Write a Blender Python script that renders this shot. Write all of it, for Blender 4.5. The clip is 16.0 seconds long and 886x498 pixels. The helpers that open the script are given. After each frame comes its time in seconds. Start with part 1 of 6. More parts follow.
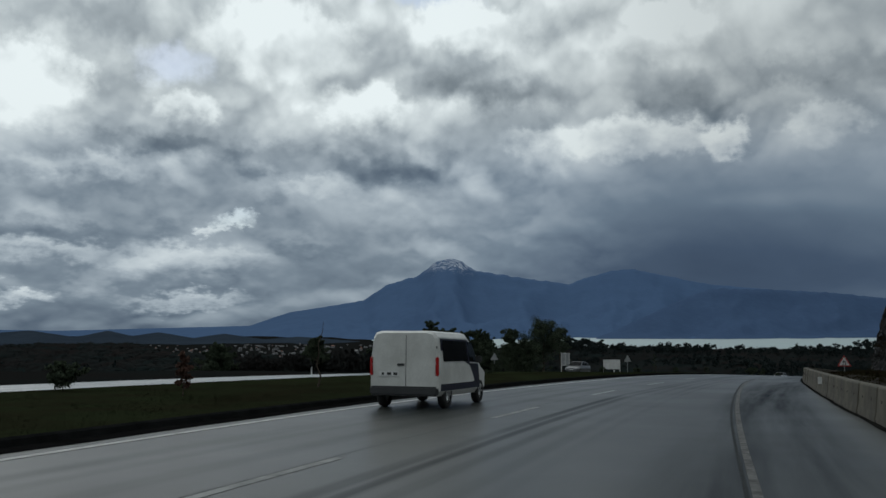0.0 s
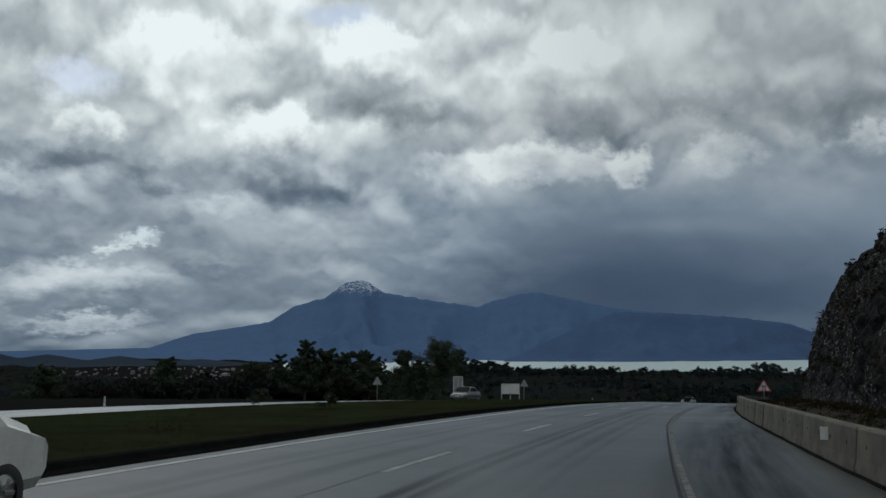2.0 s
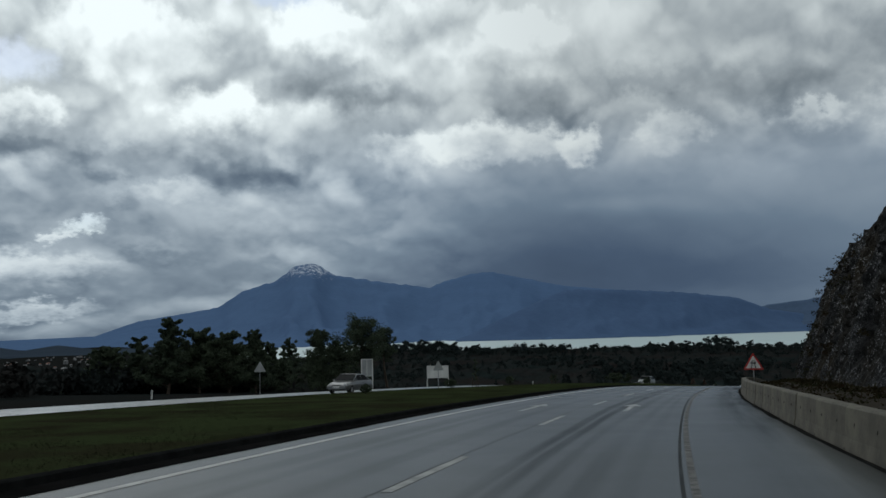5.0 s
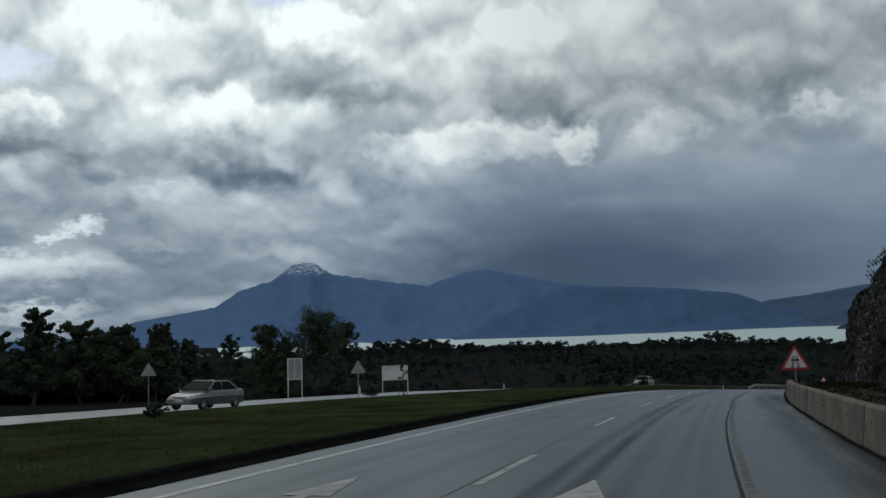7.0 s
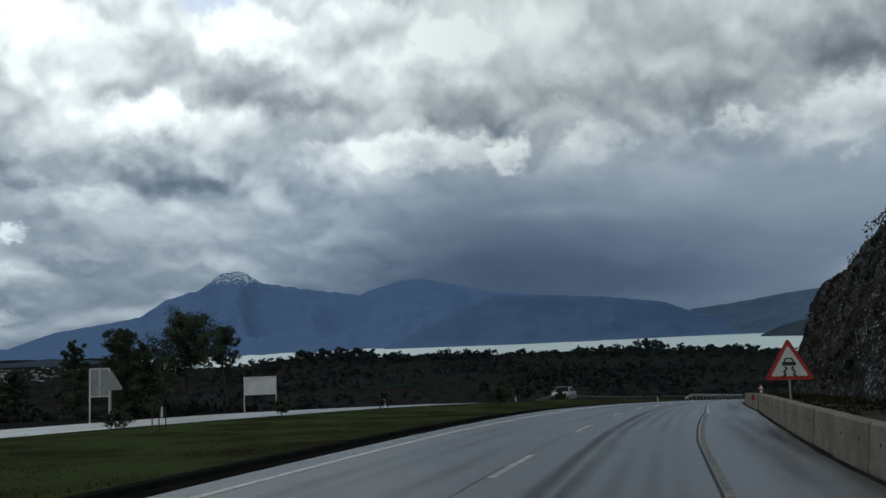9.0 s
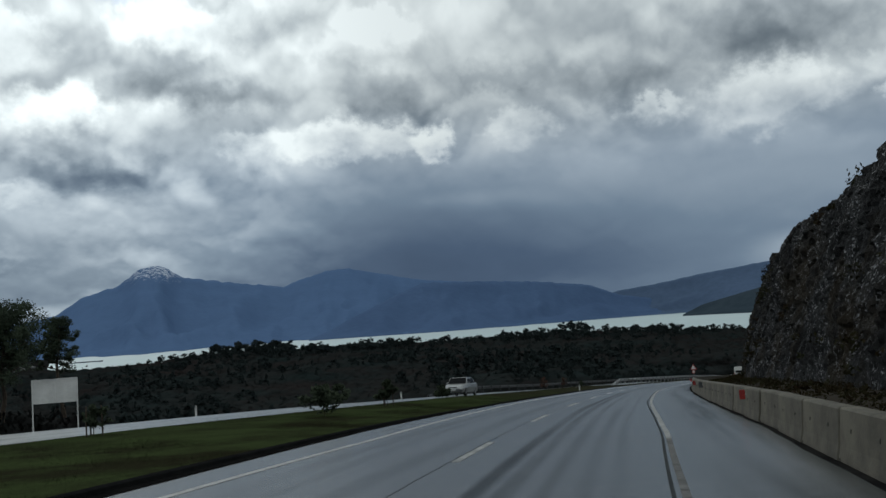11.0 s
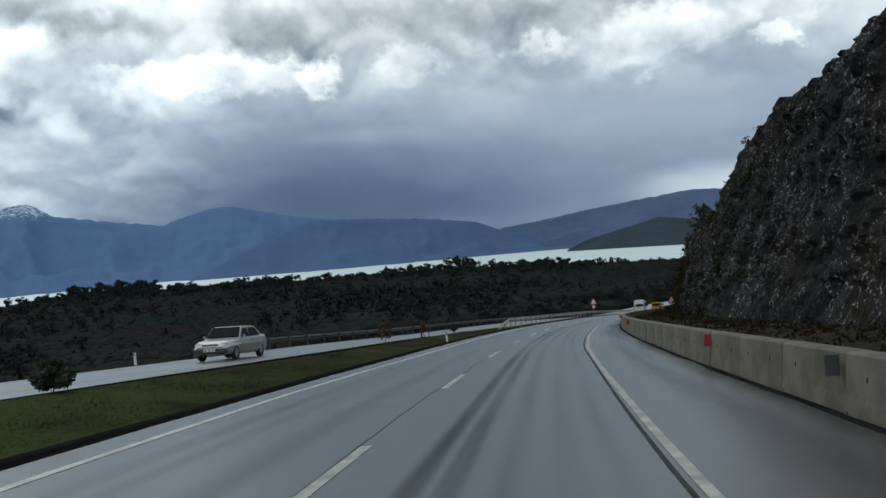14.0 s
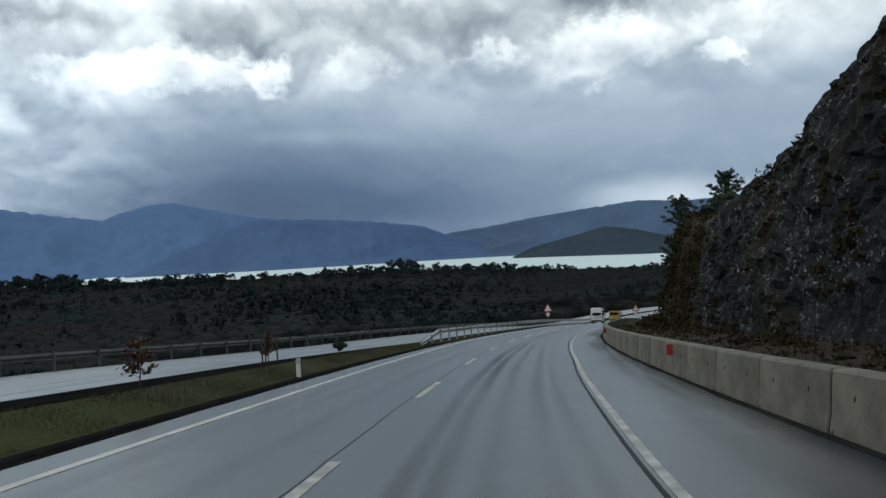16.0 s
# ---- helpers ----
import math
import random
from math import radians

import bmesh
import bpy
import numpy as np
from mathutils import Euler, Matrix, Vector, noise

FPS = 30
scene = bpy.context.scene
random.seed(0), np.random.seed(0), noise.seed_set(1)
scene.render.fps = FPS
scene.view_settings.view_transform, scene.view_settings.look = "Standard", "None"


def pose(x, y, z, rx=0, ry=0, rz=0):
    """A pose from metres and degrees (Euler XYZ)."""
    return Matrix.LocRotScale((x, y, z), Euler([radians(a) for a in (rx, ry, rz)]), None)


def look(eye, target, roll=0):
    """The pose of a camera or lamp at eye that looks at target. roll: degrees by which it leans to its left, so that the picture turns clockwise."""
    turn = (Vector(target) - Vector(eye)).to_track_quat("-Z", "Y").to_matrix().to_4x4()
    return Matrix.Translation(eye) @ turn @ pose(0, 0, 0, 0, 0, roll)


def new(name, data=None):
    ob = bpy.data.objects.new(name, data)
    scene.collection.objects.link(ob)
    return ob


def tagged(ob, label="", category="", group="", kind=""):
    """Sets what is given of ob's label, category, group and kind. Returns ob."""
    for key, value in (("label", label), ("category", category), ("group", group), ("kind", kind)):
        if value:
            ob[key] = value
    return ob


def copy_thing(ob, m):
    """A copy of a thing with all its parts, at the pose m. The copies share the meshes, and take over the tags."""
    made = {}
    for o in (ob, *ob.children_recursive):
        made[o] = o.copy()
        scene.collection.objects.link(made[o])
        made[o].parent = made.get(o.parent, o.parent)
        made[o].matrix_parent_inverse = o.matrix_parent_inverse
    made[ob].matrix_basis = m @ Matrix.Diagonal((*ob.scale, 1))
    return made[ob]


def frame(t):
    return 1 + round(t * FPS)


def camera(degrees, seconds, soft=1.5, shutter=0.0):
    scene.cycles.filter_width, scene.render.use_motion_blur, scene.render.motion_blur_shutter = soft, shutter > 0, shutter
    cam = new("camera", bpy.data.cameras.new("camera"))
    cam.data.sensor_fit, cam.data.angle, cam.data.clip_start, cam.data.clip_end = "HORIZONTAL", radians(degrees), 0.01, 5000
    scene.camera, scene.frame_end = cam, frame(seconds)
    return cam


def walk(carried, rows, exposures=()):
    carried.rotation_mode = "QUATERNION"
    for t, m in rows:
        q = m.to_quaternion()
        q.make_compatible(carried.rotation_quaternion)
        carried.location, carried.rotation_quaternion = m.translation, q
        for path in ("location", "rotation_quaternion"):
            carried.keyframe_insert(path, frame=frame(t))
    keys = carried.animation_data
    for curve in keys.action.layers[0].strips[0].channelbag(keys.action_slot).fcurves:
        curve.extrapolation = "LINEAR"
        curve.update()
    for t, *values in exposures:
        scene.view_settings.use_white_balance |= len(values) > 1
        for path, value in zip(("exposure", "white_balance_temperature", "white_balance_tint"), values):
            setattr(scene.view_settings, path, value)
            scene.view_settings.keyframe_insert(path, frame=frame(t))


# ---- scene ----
cam = camera(52.8, 16.0)
PATH = [
    (0, (9.307, 15.822, 1.394), (9.299, 17.814, 1.571), -0.00),
    (0.5, (10.400, 19.639, 1.344), (10.457, 21.630, 1.521), -0.10),
    (1, (11.460, 23.453, 1.257), (11.553, 25.442, 1.444), -0.10),
    (1.5, (12.553, 27.290, 1.175), (12.694, 29.274, 1.383), -0.20),
    (2, (13.576, 31.063, 1.097), (13.769, 33.041, 1.324), 0.10),
    (2.5, (14.707, 34.970, 0.950), (14.916, 36.948, 1.156), 0.30),
    (3, (15.982, 38.976, 0.842), (16.190, 40.956, 1.032), -0.20),
    (3.5, (17.267, 42.952, 0.714), (17.486, 44.932, 0.893), -0.80),
    (4, (18.574, 46.875, 0.572), (18.835, 48.852, 0.735), -1.30),
    (4.5, (20.009, 50.880, 0.511), (20.305, 52.850, 0.696), -1.10),
    (7, (29.738, 75.272, -0.354), (30.041, 77.241, -0.173), -1.70),
    (7.5, (31.640, 79.745, -0.564), (31.955, 81.715, -0.421), -2.00),
    (8, (33.654, 84.309, -0.810), (34.021, 86.270, -0.672), -2.30),
    (8.5, (35.738, 88.959, -1.044), (36.154, 90.908, -0.883), -2.10),
    (9, (38.050, 93.800, -1.250), (38.500, 95.739, -1.053), -2.00),
    (11.5, (50.023, 116.915, -2.514), (50.677, 118.800, -2.369), -4.30),
    (12, (52.316, 121.391, -2.799), (53.016, 123.260, -2.677), -4.50),
    (12.5, (54.601, 125.825, -3.084), (55.349, 127.677, -2.977), -4.40),
    (13, (56.994, 130.389, -3.417), (57.791, 132.222, -3.362), -4.50),
    (13.5, (59.510, 134.998, -3.722), (60.336, 136.819, -3.703), -4.80),
    (14, (62.067, 139.679, -4.086), (62.900, 141.497, -4.078), -4.40),
    (14.5, (64.853, 144.608, -4.466), (65.706, 146.417, -4.478), -4.10),
    (15, (67.779, 149.549, -4.901), (68.658, 151.346, -4.901), -3.90),
    (15.5, (70.760, 154.563, -5.314), (71.665, 156.347, -5.301), -3.60),
    (16, (73.919, 159.719, -5.708), (74.860, 161.484, -5.697), -2.80),
]
EXPOSURES = ((0, -0.63), (3.5, -0.55), (4.5, -0.47), (7, -0.45), (9, -0.32), (11.5, -0.26), (12.5, 0.03), (13.2, 0.17), (14, 0.24), (16, 0.29))
walk(cam, [(t, look(eye, aim, roll)) for t, eye, aim, roll in PATH], EXPOSURES)

# ---- alignment of the road: station s along the carriageway, lat to its right, up above it ----
STEP = 0.5
ST = np.arange(-80.0, 460.0, STEP)
BEND = np.radians(np.interp(ST, (-80, 60, 120, 160, 200, 226, 246, 325, 345, 460), (0.09, 0.11, 0.09, 0.06, 0.15, 0.15, 0.01, 0.01, 0.6, 0.6)))
HEAD = np.cumsum(BEND) * STEP
HEAD = HEAD - HEAD[310] + radians(24.1)
CX = np.cumsum(np.sin(HEAD)) * STEP
CY = np.cumsum(np.cos(HEAD)) * STEP
CX += -8.002 - CX[0]
CY += -62.219 - CY[0]
CZ = np.interp(ST, (-80, 0, 10, 20, 30, 40, 50, 60, 70, 80, 90, 100, 110, 120, 130, 140, 150, 160, 180, 200, 230, 265, 303, 318, 350, 460),
               (1.75, -0.04, -0.25, -0.50, -0.78, -1.07, -1.38, -1.73, -2.13, -2.58, -3.03, -3.52, -4.03, -4.60, -5.22, -5.89, -6.59, -7.29,
                -8.74, -10.2, -12.4, -14.95, -18.0, -19.3, -21.7, -23.0))
_k = np.exp(-(np.arange(-30, 31) * STEP / 3.0) ** 2 / 2)
CZ = np.convolve(np.pad(CZ, 30, mode="reflect", reflect_type="odd"), _k / _k.sum(), "valid")


def table(s, *pairs):
    return np.interp(s, pairs[0::2], pairs[1::2])


def place(s, lat, up=0.0):
    """World point at a station, a distance to the right of the line and a height over the carriageway."""
    h = np.interp(s, ST, HEAD)
    return Vector((float(np.interp(s, ST, CX) + lat * np.cos(h)), float(np.interp(s, ST, CY) - lat * np.sin(h)),
                   float(np.interp(s, ST, CZ) + up)))


def heading(s):
    return float(np.interp(s, ST, HEAD))


def stand(s, lat, up=0.0, turn=0.0):
    """A pose at a station that faces along the road (its y axis), turned by degrees."""
    p = place(s, lat, up)
    return pose(p.x, p.y, p.z, 0, 0, -math.degrees(heading(s)) + turn)


def left_line(s):
    return table(s, -80, -8.2, 17, -8.15, 24, -8.03, 30, -7.8, 36, -7.55, 46, -6.98, 52, -6.78, 62, -6.5, 76, -6.24, 94, -5.98, 108, -5.9, 125, -5.42, 145, -5.46, 153, -5.38, 166, -4.88, 176, -4.65, 190, -4.5, 460, -4.4)


def lane_line(s):
    return table(s, -80, -4.4, 8, -4.4, 30, -4.05, 44, -3.55, 62, -3.0, 88, -2.55, 130, -2.15, 166, -1.82, 190, -1.55, 460, -1.5)


def right_line(s):
    return table(s, -80, 0.75, 10, 0.7, 18, 0.6, 28, 0.46, 46, 0.15, 52, 0.2, 77, 0.54, 88, 0.66, 95, 0.8, 104, 0.84, 123, 1.36, 130, 1.36, 142, 1.25, 158, 1.34, 166, 1.37, 173, 1.54, 180, 1.68, 186, 1.85, 200, 2.0, 460, 2.1)


def barrier_foot(s):
    return table(s, -80, 3.2, 20, 3.12, 40, 2.95, 50, 2.75, 60, 2.62, 80, 2.6, 100, 2.8, 124, 3.42, 150, 3.4, 160, 3.42, 172, 3.48, 210, 3.65, 460, 3.7)


def kerb_lat(s):
    return table(s, -80, -9.4, 23, -9.1, 60, -7.7, 88, -7.2, 130, -6.95, 168, -5.7, 200, -5.3, 460, -5.2)


def median_edge(s):
    return table(s, -80, -23, 60, -21.8, 113, -21.0, 122, -18.6, 129, -16.5, 152, -11.2, 165, -9.4, 175, -8.5, 190, -7.6, 215, -6.4, 460, -6.2)


def median_up(s):
    return table(s, -80, -0.1, 60, -0.1, 113, -0.1, 122, 0.05, 130, 0.2, 152, 0.38, 190, 0.3, 215, 0.1, 460, 0.1)


def kerb_up(s):
    return table(s, -80, 0.12, 60, 0.12, 110, 0.10, 150, 0.055, 460, 0.055)


def station_of(x, y):
    """Station and lateral distance of many points."""
    s, l = np.empty(len(x)), np.empty(len(x))
    for a in range(0, len(x), 4000):
        b = slice(a, a + 4000)
        i = np.argmin((x[b, None] - CX[None, ::4]) ** 2 + (y[b, None] - CY[None, ::4]) ** 2, axis=1) * 4
        dx, dy = x[b] - CX[i], y[b] - CY[i]
        l[b] = dx * np.cos(HEAD[i]) - dy * np.sin(HEAD[i])
        s[b] = ST[i] + dx * np.sin(HEAD[i]) + dy * np.cos(HEAD[i])
    return s, l


LAKE = -24.0


def terrain(x, y):
    """Height of the open ground: the road's bench, the valley, the wooded rise, the plain and the lake bed."""
    x, y = np.asarray(x, float), np.asarray(y, float)
    s, l = station_of(x, y)
    z = np.interp(s, ST, CZ)
    far_edge = median_edge(s) - 8.6
    d = np.maximum(0, far_edge - l)
    bench = table(s, -80, 40, 130, 40, 160, 26, 175, 8, 190, 2.0, 460, 1.5)
    e = np.maximum(0, d - bench)
    dip = np.array([noise.noise((a * 0.004, b * 0.004, 3.1)) for a, b in zip(x, y)])
    dip2 = np.array([noise.noise((a * 0.02, b * 0.02, 7.7)) for a, b in zip(x, y)])
    azim = np.degrees(np.arctan2(x - 40, y - 90))
    # wooded rise across the valley, then the shore
    rise = table(azim, -90, -22.0, -25, -22.6, -10, -22.6, -4, -20.5, 1, -15.5, 6, -13.0, 10, -13.4, 16, -16.6, 24, -17.4, 31, -22.2, 40, -22.8, 60, -22.6, 180, -22.6)
    hill = np.interp(e, (0, 120, 380, 560, 680, 900, 6000), (0, 0, 0.5, 1, 1, 0.3, 0))
    out = np.interp(e, (0, 690, 770, 6000), (0, 0, 1, 1))
    out = np.maximum(out, np.interp(np.hypot(x - 45, y - 100), (735, 800), (0, 1)))
    w = np.clip((azim + 4) / 6 + 0.5, 0, 1)
    lowland = (LAKE + 0.9) * (1 - w) + (LAKE - 4.0) * w
    drop = np.interp(e, (0, 30, 80, 200), (0, 0.5, 0.85, 1))
    mid = (z - 0.9) * (1 - drop) + drop * (-22.9 * (1 - hill) + rise * hill)
    zz = mid * (1 - out) + lowland * out + (dip * np.interp(e, (0, 60, 300), (0, 1.5, 2.4)) + dip2 * np.interp(e, (0, 20, 60), (0.05, 0.5, 0.8))) * (1 - out)
    zz = np.where((out < 0.5) & (zz < LAKE + 0.8), LAKE + 0.8, zz)
    # the cut hill on the right
    r = np.maximum(0, l - 9.0 - table(s, 182, 0.3, 206, 2.0, 250, 2.6, 275, 4.2, 300, 7.0))
    out_knoll = 6.0 * np.exp(-((x - 28) ** 2 + (y - 219) ** 2) / (2 * 15.0 ** 2))
    zz = zz + out_knoll * np.clip(e / 12, 0, 1)
    cut = np.interp(s, (-80, 20, 45, 175, 200, 222, 275, 330, 460), (0.15, 0.3, 1, 1, 0.6, 0.6, 1.0, 0.9, 0.4))
    up = np.interp(r, (0, 5, 14, 60, 200, 6000), (0, 7.6, 13, 22, 40, 60)) * cut
    inside = l > 4
    zz = np.where(inside, z - 0.35 + up + dip2 * np.clip(r / 10, 0, 0.8), zz)
    corridor = (l <= 4) & (l > far_edge)
    zz = np.where(corridor, z - 0.75, zz)
    zz = np.where((d > 0) & (e <= 0), z - 0.9 + dip2 * 0.12, zz)
    return zz


# ---- world, sun ----
def node_tree(tree):
    nodes, links = tree.nodes, tree.links

    def add(kind, *ins, **attrs):
        n = nodes.new(kind)
        for k, v in attrs.items():
            if k == "operation":
                n.operation = v
            elif k == "data_type":
                n.data_type = v
            elif k == "noise_dimensions":
                n.noise_dimensions = v
            elif k == "blend_type":
                n.blend_type = v
            elif k == "interpolation_type":
                n.interpolation_type = v
            elif k == "feature":
                n.feature = v
            elif k == "use_clamp":
                n.use_clamp = v
        for i, v in enumerate(ins):
            if v is None:
                continue
            if isinstance(v, bpy.types.NodeSocket):
                links.new(v, n.inputs[i])
            else:
                n.inputs[i].default_value = v
        return n

    return add, links


def ramp(add, fac, stops):
    n = add("ShaderNodeValToRGB", fac)
    el = n.color_ramp.elements
    while len(el) > 1:
        el.remove(el[-1])
    for i, (p, c) in enumerate(stops):
        e = el[0] if i == 0 else el.new(p)
        e.position = p
        e.color = (*c, 1)
    return n.outputs[0]


# cloud masses: azimuth, height over the horizon, half width, half height (degrees), brightness of the top and of the base
LOW_CLOUDS = ((-25.1, 1.9, 1.8, 0.6, 0.64, 0.56), (-16.3, 1.8, 4.0, 0.6, 0.62, 0.54), (-21.9, 2.6, 1.8, 1.4, 0.42, 0.24), (-24.4, 4.3, 4.8, 1.0, 0.66, 0.38), (-16.0, 4.1, 4.7, 1.3, 0.66, 0.46),
              (-9.6, 5.3, 3.0, 1.3, 0.44, 0.24), (-24.3, 6.3, 4.3, 1.3, 0.44, 0.24), (-17.4, 6.7, 2.8, 1.4, 0.40, 0.26), (-14.6, 6.2, 0.7, 0.45, 0.70, 0.62), (-2.6, 6.7, 2.9, 2.4, 0.52, 0.46),
              (-22.2, 9.2, 5.5, 1.3, 0.64, 0.36), (-10.1, 8.8, 4.0, 1.3, 0.60, 0.42))
MID_CLOUDS = ((-4.5, 11.0, 6.5, 1.6, 0.46, 0.25), (-19.2, 11.8, 5.9, 1.4, 0.56, 0.28), (-12.1, 11.7, 3.8, 1.4, 0.50, 0.28), (-5.3, 13.8, 3.3, 1.8, 0.95, 0.60), (-16.7, 13.2, 2.3, 1.4, 0.88, 0.50),
              (6.8, 11.6, 3.6, 1.3, 0.74, 0.54), (12.3, 12.0, 4.6, 1.6, 0.90, 0.70), (17.1, 11.8, 1.7, 1.3, 0.94, 0.78), (23.3, 12.1, 2.2, 1.1, 0.74, 0.58), (31.5, 12.1, 2.3, 0.8, 0.78, 0.62),
              (38.5, 12.2, 4.7, 2.1, 0.90, 0.70), (45.6, 11.5, 1.7, 0.8, 0.88, 0.74), (46.6, 13.1, 3.5, 1.4, 0.80, 0.66), (29.0, 14.8, 4.7, 2.1, 0.52, 0.35))
HIGH_CLOUDS = ((2.7, 15.7, 6.2, 1.9, 0.60, 0.32), (15.5, 14.4, 2.8, 1.6, 0.50, 0.32), (21.7, 15.9, 4.3, 1.8, 0.62, 0.36), (2.2, 18.9, 5.0, 2.0, 1.0, 0.84), (13.3, 18.3, 5.0, 1.8, 0.96, 0.78),
               (-11.2, 18.0, 5.6, 2.8, 1.0, 0.82), (-26.5, 14.4, 4.5, 2.6, 1.02, 0.78), (-20.0, 15.5, 3.0, 1.3, 0.72, 0.62), (-22.9, 19.5, 6.4, 2.2, 0.64, 0.46), (38.9, 16.6, 5.9, 2.6, 0.46, 0.26),
               (8.9, 19.6, 4.6, 2.0, 0.90, 0.70), (-5.6, 21.3, 4.4, 1.7, 0.85, 0.70))


def make_world():
    world = bpy.data.worlds.new("sky")
    scene.world = world
    world.use_nodes = True
    tree = world.node_tree
    tree.nodes.clear()
    add, links = node_tree(tree)
    geo = add("ShaderNodeTexCoord")
    sep = add("ShaderNodeSeparateXYZ", geo.outputs["Generated"])
    az = add("ShaderNodeMath", sep.outputs[0], sep.outputs[1], operation="ARCTAN2").outputs[0]
    el = add("ShaderNodeMath", sep.outputs[2], operation="ARCSINE").outputs[0]
    azd = add("ShaderNodeMath", az, 57.2958, operation="MULTIPLY").outputs[0]
    eld = add("ShaderNodeMath", el, 57.2958, operation="MULTIPLY").outputs[0]
    p = add("ShaderNodeCombineXYZ", azd, eld, 0.0).outputs[0]
    # clouds lie flatter towards the horizon
    up = add("ShaderNodeMath", eld, 0.0, operation="MAXIMUM").outputs[0]
    lg = add("ShaderNodeMath", add("ShaderNodeMath", up, 9.0, operation="DIVIDE").outputs[0], 1.0, operation="ADD").outputs[0]
    lg = add("ShaderNodeMath", lg, 2.71828, operation="LOGARITHM").outputs[0]
    flat = add("ShaderNodeCombineXYZ", add("ShaderNodeMath", azd, 0.125, operation="MULTIPLY").outputs[0],
               add("ShaderNodeMath", lg, 3.1, operation="MULTIPLY").outputs[0], 0.0).outputs[0]
    n1 = add("ShaderNodeTexNoise", flat, None, 1.3, 2.0, 0.45)
    n2 = add("ShaderNodeTexNoise", flat, None, 4.4, 3.5, 0.5)
    c1 = add("ShaderNodeVectorMath", n1.outputs["Color"], (0.5, 0.5, 0.5), operation="SUBTRACT").outputs[0]
    c2 = add("ShaderNodeVectorMath", n2.outputs["Color"], (0.5, 0.5, 0.5), operation="SUBTRACT").outputs[0]
    n3 = add("ShaderNodeTexNoise", flat, None, 13.0, 4.0, 0.6)
    c3 = add("ShaderNodeVectorMath", n3.outputs["Color"], (0.5, 0.5, 0.5), operation="SUBTRACT").outputs[0]
    w1 = add("ShaderNodeVectorMath", c1, (3.4, 1.8, 0), operation="MULTIPLY").outputs[0]
    w2 = add("ShaderNodeVectorMath", c2, (3.6, 2.4, 0), operation="MULTIPLY").outputs[0]
    w3 = add("ShaderNodeVectorMath", c3, (1.5, 1.2, 0), operation="MULTIPLY").outputs[0]
    q = add("ShaderNodeVectorMath", p, w1, operation="ADD").outputs[0]
    soft = q
    q = add("ShaderNodeVectorMath", add("ShaderNodeVectorMath", q, w2, operation="ADD").outputs[0], w3, operation="ADD").outputs[0]
    total = ramp(add, add("ShaderNodeMapRange", eld, 0.0, 26.0).outputs[0],
                 [(0.0, (0.30,) * 3), (0.045, (0.36,) * 3), (0.16, (0.43,) * 3), (0.35, (0.52,) * 3), (0.55, (0.72,) * 3), (1.0, (0.88,) * 3)])

    def blob(where, a, e, ra, re, amp, inner, total):
        v = add("ShaderNodeVectorMath", where, (a, e, 0), operation="SUBTRACT").outputs[0]
        v = add("ShaderNodeVectorMath", v, (1 / ra, 1 / re, 0), operation="MULTIPLY").outputs[0]
        r = add("ShaderNodeVectorMath", v, operation="LENGTH").outputs["Value"]
        m = add("ShaderNodeMapRange", r, inner, 1.3, amp, 0.0, interpolation_type="SMOOTHSTEP").outputs[0]
        return m if total is None else add("ShaderNodeMath", total, m, operation="ADD").outputs[0]

    # the rain-dark quarter
    for a, e, ra, re, amp in ((18, 4.8, 16, 5.2, -0.185), (30, 4.4, 12, 3.8, -0.04), (20.4, 7.5, 6.0, 0.8, 0.07), (42.5, 2.9, 6.5, 1.5, 0.30), (27, 8.5, 9, 2.5, 0.04), (24, 2.0, 16, 2.6, -0.025), (11.5, 4.4, 5.5, 1.5, -0.05), (14, 4.5, 9, 4.0, -0.03), (17.0, 2.8, 18, 2.8, -0.055), (2, 6.5, 6, 3, 0.05),
                              (-2, 12.5, 3, 2, 0.04)):
        total = blob(soft, a, e, ra, re, amp, 0.0, total)
    def mass_of(a, e, ra, re, top, base, total):
        """One heaped cloud: a ragged edge, bright above and grey below."""
        v = add("ShaderNodeVectorMath", q, (a, e, 0), operation="SUBTRACT").outputs[0]
        v = add("ShaderNodeVectorMath", v, (1 / ra, 1 / re, 0), operation="MULTIPLY").outputs[0]
        r = add("ShaderNodeVectorMath", v, operation="LENGTH").outputs["Value"]
        over = add("ShaderNodeMapRange", r, 0.55 if top > 0.7 else 0.30, 1.18 if top > 0.7 else 1.35, 0.92, 0.0, interpolation_type="SMOOTHSTEP").outputs[0]
        h = add("ShaderNodeSeparateXYZ", v).outputs[1]
        shade = add("ShaderNodeMapRange", h, -0.80, 0.60, base + 0.08, top + 0.12, interpolation_type="SMOOTHSTEP").outputs[0]
        d = add("ShaderNodeMath", add("ShaderNodeMath", shade, total, operation="SUBTRACT").outputs[0], over, operation="MULTIPLY").outputs[0]
        return add("ShaderNodeMath", total, d, operation="ADD").outputs[0]

    for row in LOW_CLOUDS + MID_CLOUDS + HIGH_CLOUDS:
        total = mass_of(*row, total)
    # billows, lit on their upper side; calmer in the rain
    calm = add("ShaderNodeMapRange", azd, 2.0, 16.0, 1.0, 0.14, interpolation_type="SMOOTHSTEP").outputs[0]
    low = add("ShaderNodeMapRange", eld, 8.0, 12.5, 0.0, 0.66, interpolation_type="SMOOTHSTEP").outputs[0]
    calm = add("ShaderNodeMath", calm, add("ShaderNodeMapRange", eld, 7.0, 12.0, 0.62, 1.0, interpolation_type="SMOOTHSTEP").outputs[0], operation="MULTIPLY").outputs[0]
